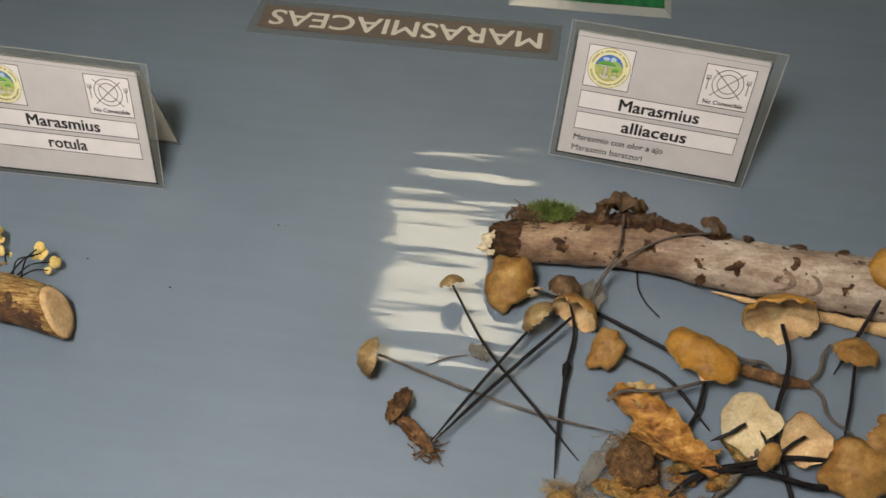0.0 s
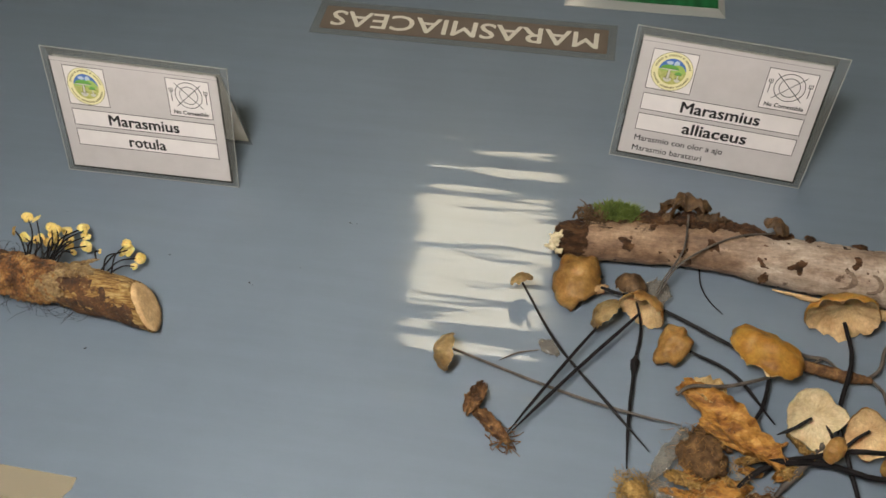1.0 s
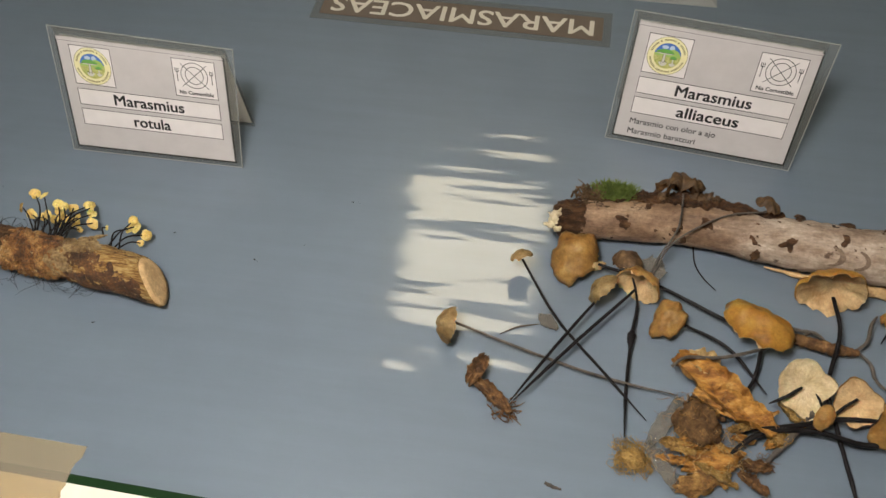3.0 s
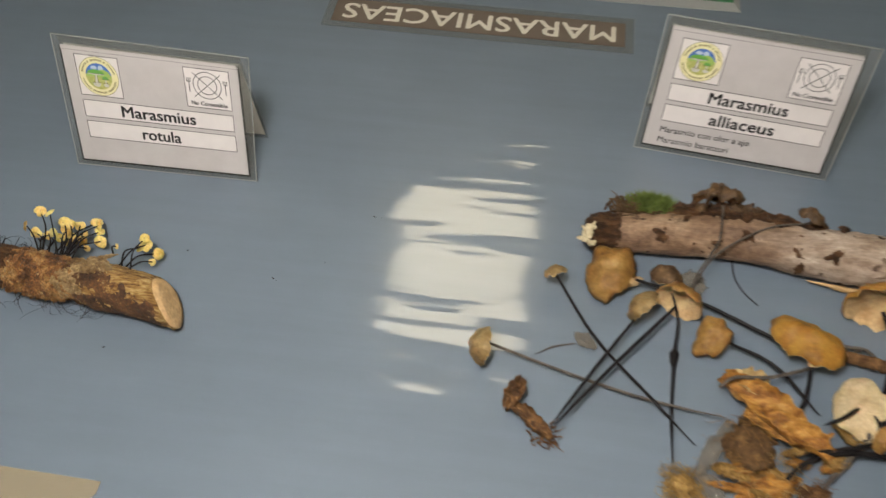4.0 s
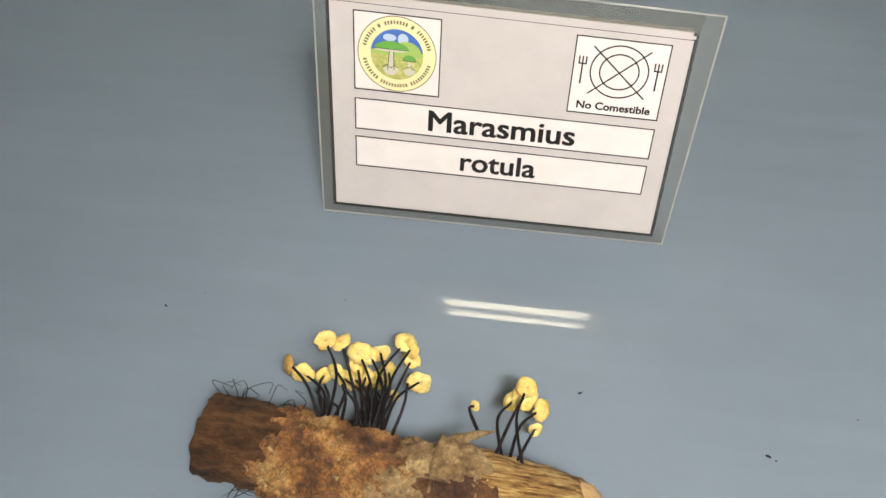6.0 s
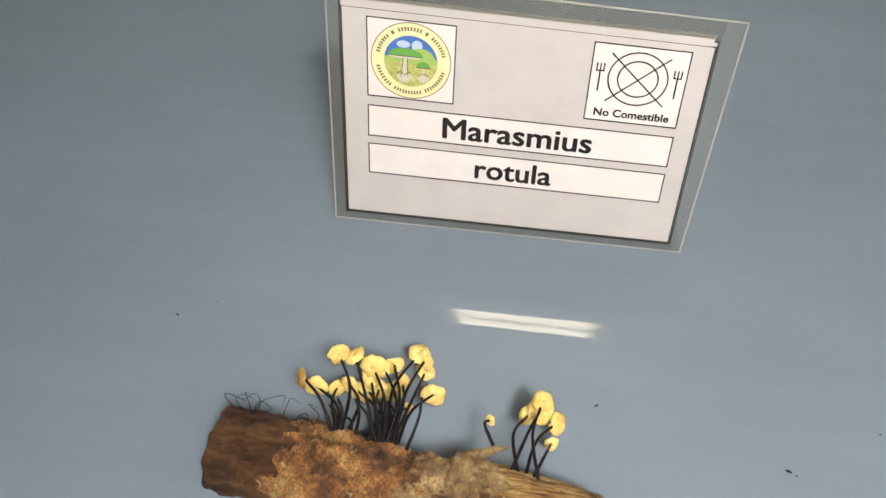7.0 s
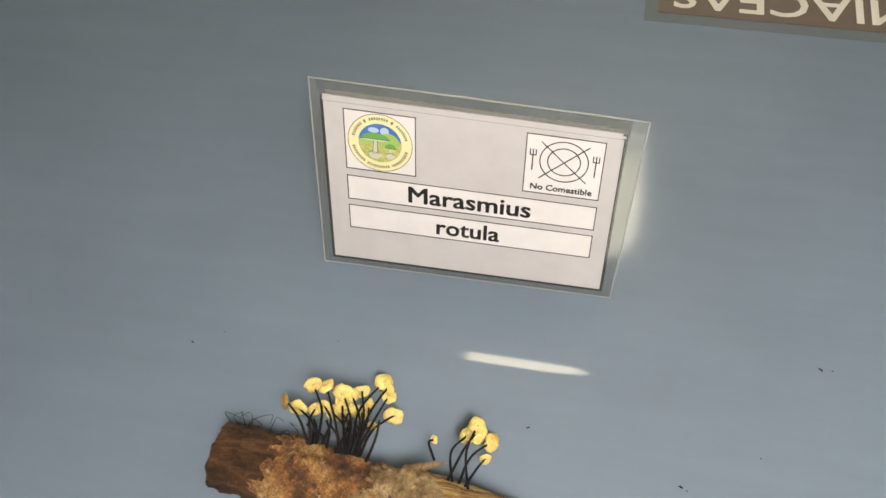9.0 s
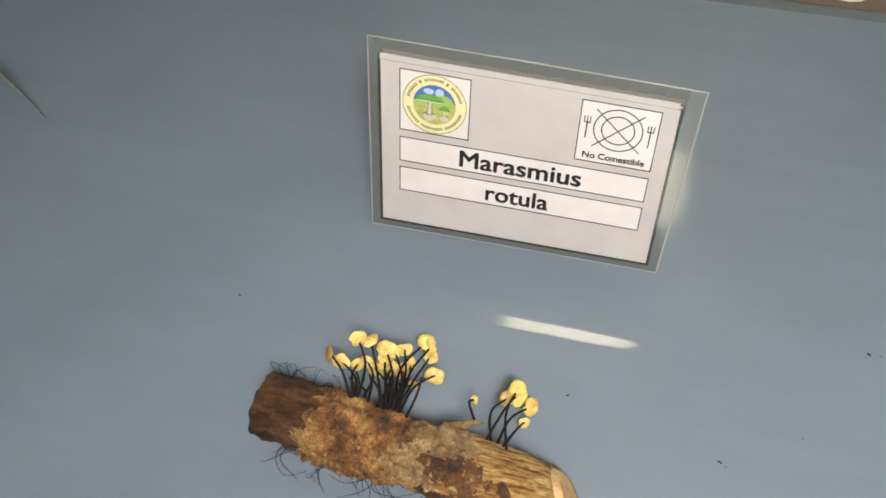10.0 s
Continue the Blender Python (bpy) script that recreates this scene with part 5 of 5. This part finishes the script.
def scrap(name, label, at, length, width, curl, seed, mat, yaw, lift=0.006, ribs=5):
    """A curled dead leaf: a thick sheet bent across and along, with veins and a ragged rim."""
    bm = bmesh.new()
    n, k = 46, 22
    for face in (0, 1):
        grid = []
        for i in range(n + 1):
            u = i / n
            row = []
            for j in range(k + 1):
                w = j / k * 2 - 1
                half = width * (math.sin(math.pi * (0.08 + 0.86 * u)) ** 0.7) * (1 + 0.35 * noise.noise(Vector((u * 5, w, seed))) + 0.22 * noise.noise(Vector((u * 17, w * 2, seed))))
                a = w * curl
                x = (u - 0.5) * length + 0.0015 * noise.noise(Vector((w * 4, u * 6, seed + 3)))
                y = half * math.sin(a) / max(curl, 0.1)
                z = lift + half * (1 - math.cos(a)) / max(curl, 0.1) + 0.0038 * noise.noise(Vector((u * 4, w * 3, seed + 9))) + 0.0014 * noise.noise(Vector((u * 13, w * 8, seed + 4))) + 0.0005 * math.cos(u * math.pi * 2 * ribs + abs(w) * 5)
                row.append(bm.verts.new((x, y, z - 0.0005 * face)))
            grid.append(row)
        for a, b in zip(grid, grid[1:]):
            for j in range(k):
                q = (a[j], b[j], b[j + 1], a[j + 1])
                bm.faces.new(q if face else q[::-1])
    place(bm, Matrix.Translation(at) @ pose(0, 0, 0, 0, 0, yaw))
    for v in bm.verts:
        v.co.z = max(v.co.z, 0.0005)
    return solid(name, bm, mat, label, "leaf")


def fibres(name, label, at, spread, count, length, seed, mat, thick=0.0003):
    """A tangle of short rootlets."""
    rng = random.Random(seed)
    bm = bmesh.new()
    for k in range(count):
        p = Vector(at) + Vector((rng.uniform(-1, 1) * spread[0], rng.uniform(-1, 1) * spread[1], abs(rng.uniform(0, 1)) * spread[2]))
        q = p + Vector((rng.uniform(-1, 1), rng.uniform(-1, 1), rng.uniform(-0.5, 0.5))) * length * 0.5
        r = q + Vector((rng.uniform(-1, 1), rng.uniform(-1, 1), rng.uniform(-0.6, 0.4))) * length * 0.5
        for v in (p, q, r):
            v.z = max(v.z, 0.0005)
        tube(bm, [p, q, r], (thick, thick * 0.5), 5, 3)
    return tagged(solid(name, bm, mat, label, "rootlets"), kind="stuff")


scrap("dead_leaf", "folded orange-brown dead leaf in the heap", (0.3975, -0.1205, 0.0045), 0.058, 0.0125, 1.5, 3, M_LEAF, -38)
scrap("dead_leaf", "crumpled orange-brown dead leaf in the heap", (0.4030, -0.1290, 0.0050), 0.042, 0.0095, 1.3, 5, M_LEAF, -22)
scrap("dead_leaf", "pale yellow dead leaf under the heap", (0.3900, -0.1040, 0.0030), 0.020, 0.0070, 0.8, 8, M_STRAW, -30)
crumple("root_ball", "brown fuzzy ball of roots and soil", "litter", (0.3850, -0.1385, 0.0095), (0.0105, 0.0108, 0.0085), 2, M_ROOTBALL, amount=0.34)
crumple("root_clump", "brown clump of rotting litter", "litter", (0.3930, -0.1535, 0.0050), (0.0130, 0.0070, 0.0050), 5, M_LEAF, spin=15, amount=0.42)
crumple("root_clump", "dark brown clump of rotting litter", "litter", (0.3860, -0.1660, 0.0045), (0.0100, 0.0055, 0.0040), 7, M_HUMUS, spin=25, amount=0.45)
crumple("straw_clump", "straw-coloured fuzzy clump at a stem's foot", "litter", (0.3555, -0.1580, 0.0045), (0.0062, 0.0050, 0.0030), 9, M_GOLD, spin=-20, amount=0.4)
fibres("rootlets", "short brown rootlets over the root ball", (0.3850, -0.1370, 0.010), (0.012, 0.011, 0.012), 150, 0.006, 16, M_HUMUS, 0.00013)
fibres("rootlets", "straw-coloured fibres over the heap", (0.3930, -0.1500, 0.006), (0.015, 0.012, 0.008), 80, 0.008, 17, M_STRAW, 0.00014)
fibres("rootlets", "fine brown rootlets round the heap", (0.3880, -0.1450, 0.002), (0.020, 0.018, 0.012), 70, 0.010, 12, M_ROOT, 0.00015)
fibres("rootlets", "straw-coloured fibres at a stem's foot", (0.3555, -0.1570, 0.001), (0.009, 0.0075, 0.006), 280, 0.007, 13, M_GOLD, 0.00016)
fibres("rootlets", "small frayed root tuft on the sheet", (0.4185, -0.1510, 0.001), (0.0035, 0.0035, 0.005), 36, 0.005, 14, M_ROOT, 0.00016)
solid("root_stalk", tube(bmesh.new(), [(0.4190, -0.1500, 0.003), (0.4290, -0.1380, 0.008), (0.4410, -0.1240, 0.012)], (0.0012, 0.0018, 0.0016), 8, 8, 0.3, 4), M_GREYSTEM, "limp grey-brown stalk with a frayed foot", "stem")
bits = random.Random(21)
for k in range(26):
    low = k % 2
    x, y = (0.392 + bits.uniform(-0.018, 0.020), -0.154 + bits.uniform(-0.010, 0.008)) if low else (0.406 + bits.uniform(-0.022, 0.026), -0.134 + bits.uniform(-0.012, 0.010))
    scrap("leaf_bit", "torn golden-brown leaf bit in the heap", (x, y, 0.003 + 0.006 * bits.random()), bits.uniform(0.009, 0.019), bits.uniform(0.002, 0.0042), bits.uniform(0.8, 1.9), 200 + k, (M_LEAF, M_GOLD, M_LEAF, M_GOLD, M_ROOT)[k % 5], bits.uniform(-60, 40), 0.002)
scrap("dry_skin", "shiny clear shrivelled strip of plastic", (0.3700, -0.1385, 0.0030), 0.034, 0.0052, 1.3, 21, M_FILM, 58, 0.004)
scrap("dry_skin", "shiny clear shrivelled strip of plastic", (0.3690, -0.1600, 0.0020), 0.026, 0.0050, 1.2, 23, M_FILM, -58, 0.003)
scrap("dead_leaf", "dark orange curled leaf strip under the heap", (0.3870, -0.1640, 0.0010), 0.026, 0.0034, 1.5, 61, M_LEAF, 24, 0.002)
scrap("dead_leaf", "curled dark brown leaf scrap at two stems' feet", (0.2845, -0.1355, 0.0020), 0.026, 0.0058, 1.7, 31, M_ROOT, -38, 0.003)
scrap("dead_leaf", "small curled brown leaf scrap", (0.2755, -0.1235, 0.0030), 0.019, 0.0066, 1.5, 33, M_ROOT, 68, 0.004)
fibres("rootlets", "frayed brown roots at two stems' feet", (0.2910, -0.1410, 0.001), (0.006, 0.005, 0.004), 44, 0.008, 15, M_ROOT, 0.00035)
scrap("dead_leaf", "shrivelled grey-brown mushroom cap flat on the sheet", (0.3630, -0.0480, 0.0030), 0.020, 0.0080, 0.7, 41, M_FILM, 80, 0.003)


for k, (x, y, z, r) in enumerate(((0.3830, -0.0085, 0.0265, 0.0042), (0.3900, -0.0090, 0.0275, 0.0036), (0.3655, -0.0095, 0.0260, 0.0032), (0.3945, -0.0100, 0.0290, 0.0022))):
    crumple("dead_moss", "dark withered moss clump on the branch", "litter", (x, y, z), (r, r * 0.7, r * 0.8), 80 + k, M_DUSK, amount=0.7)


def twig():
    ob = thing("twig", "rough brown twig with thin side shoots", "twig", (0.445, -0.083, 0))
    part("stick", tube(bmesh.new(), [(0.4230, -0.0800, 0.0090), (0.4390, -0.0820, 0.0080), (0.4560, -0.0840, 0.0070), (0.4690, -0.0840, 0.0060)], (0.0012, 0.0030, 0.0034, 0.0016), 10, 10, 0.35, 6), M_ROOT, ob)
    for knots in ([(0.3720, -0.1110, 0.0150), (0.3790, -0.1060, 0.0170), (0.3980, -0.1020, 0.0150), (0.4270, -0.0880, 0.0110), (0.4450, -0.0770, 0.0090)], [(0.4660, -0.0840, 0.0060), (0.4730, -0.0780, 0.0080), (0.4760, -0.0680, 0.0100), (0.4800, -0.0620, 0.0090)],
                  [(0.4690, -0.0840, 0.0060), (0.4740, -0.0900, 0.0060), (0.4760, -0.1000, 0.0060), (0.4850, -0.1090, 0.0080)], [(0.4300, -0.0700, 0.0060), (0.4380, -0.0750, 0.0070), (0.4480, -0.0760, 0.0070), (0.4540, -0.0820, 0.0070)]):
        part("shoot", tube(bmesh.new(), knots, (0.0008, 0.0010, 0.0006), 7, 7, 0.3, 8), M_GREYSTEM, ob)


twig()
solid("stem_hair", tube(bmesh.new(), [(0.3870, -0.0240, 0.0020), (0.3880, -0.0350, 0.0010), (0.3920, -0.0440, 0.0010), (0.3990, -0.0520, 0.0010)], (0.0005, 0.0003), 6, 8), M_STEM, "fine black root hair lying by the branch", "rootlet")
solid("stem_knot", tube(bmesh.new(), [(0.3534, -0.0870, 0.0060), (0.3530, -0.0920, 0.0058), (0.3524, -0.0985, 0.0060)], (0.0008, 0.0024, 0.0020, 0.0008), 10, 8, 0.2, 3), M_STEM, "black swelling on a thin stem", "stem")
scrap("leaf_bit", "small grey leaf fragment on the sheet", (0.3090, -0.0865, 0.0006), 0.013, 0.0036, 0.6, 51, M_FILM, -35, 0.001)
solid("leaf_stalk", tube(bmesh.new(), [(0.2840, -0.0970, 0.0006), (0.2930, -0.0915, 0.0010), (0.3040, -0.0880, 0.0010)], (0.0002, 0.0006, 0.0003), 6, 6), M_GREYSTEM, "thin grey leaf stalk on the sheet", "stem")
solid("litter_bit", tube(bmesh.new(), [(0.3150, -0.1750, 0.0008), (0.3190, -0.1765, 0.0010), (0.3230, -0.1770, 0.0008)], (0.0009, 0.0010, 0.0006), 6, 5, 0.4), M_GREYSTEM, "small dark bit of litter on the sheet", "litter")
for k, (x, y, s) in enumerate(((0.0850, -0.0570, 0.0009), (0.1380, -0.0690, 0.0012), (-0.0460, -0.0440, 0.0009), (0.1640, -0.0550, 0.0005), (-0.0350, -0.0380, 0.0004), (0.1400, -0.0700, 0.0005), (0.0620, -0.1230, 0.0012), (0.1890, -0.0190, 0.0006), (0.1850, -0.0190, 0.0011), (0.0100, -0.0350, 0.0004))):
    s *= 0.6
    solid("crumb", tube(bmesh.new(), [(x - s, y + s * 0.4 * math.sin(k), 0.0005), (x, y, 0.0007), (x + s, y + s * math.cos(k * 2), 0.0005)], (s * 0.35, s * 0.5, s * 0.3), 6, 3, 0.4, k), M_STEM, "tiny dark crumb on the sheet", "crumb", "crumbs on the sheet")
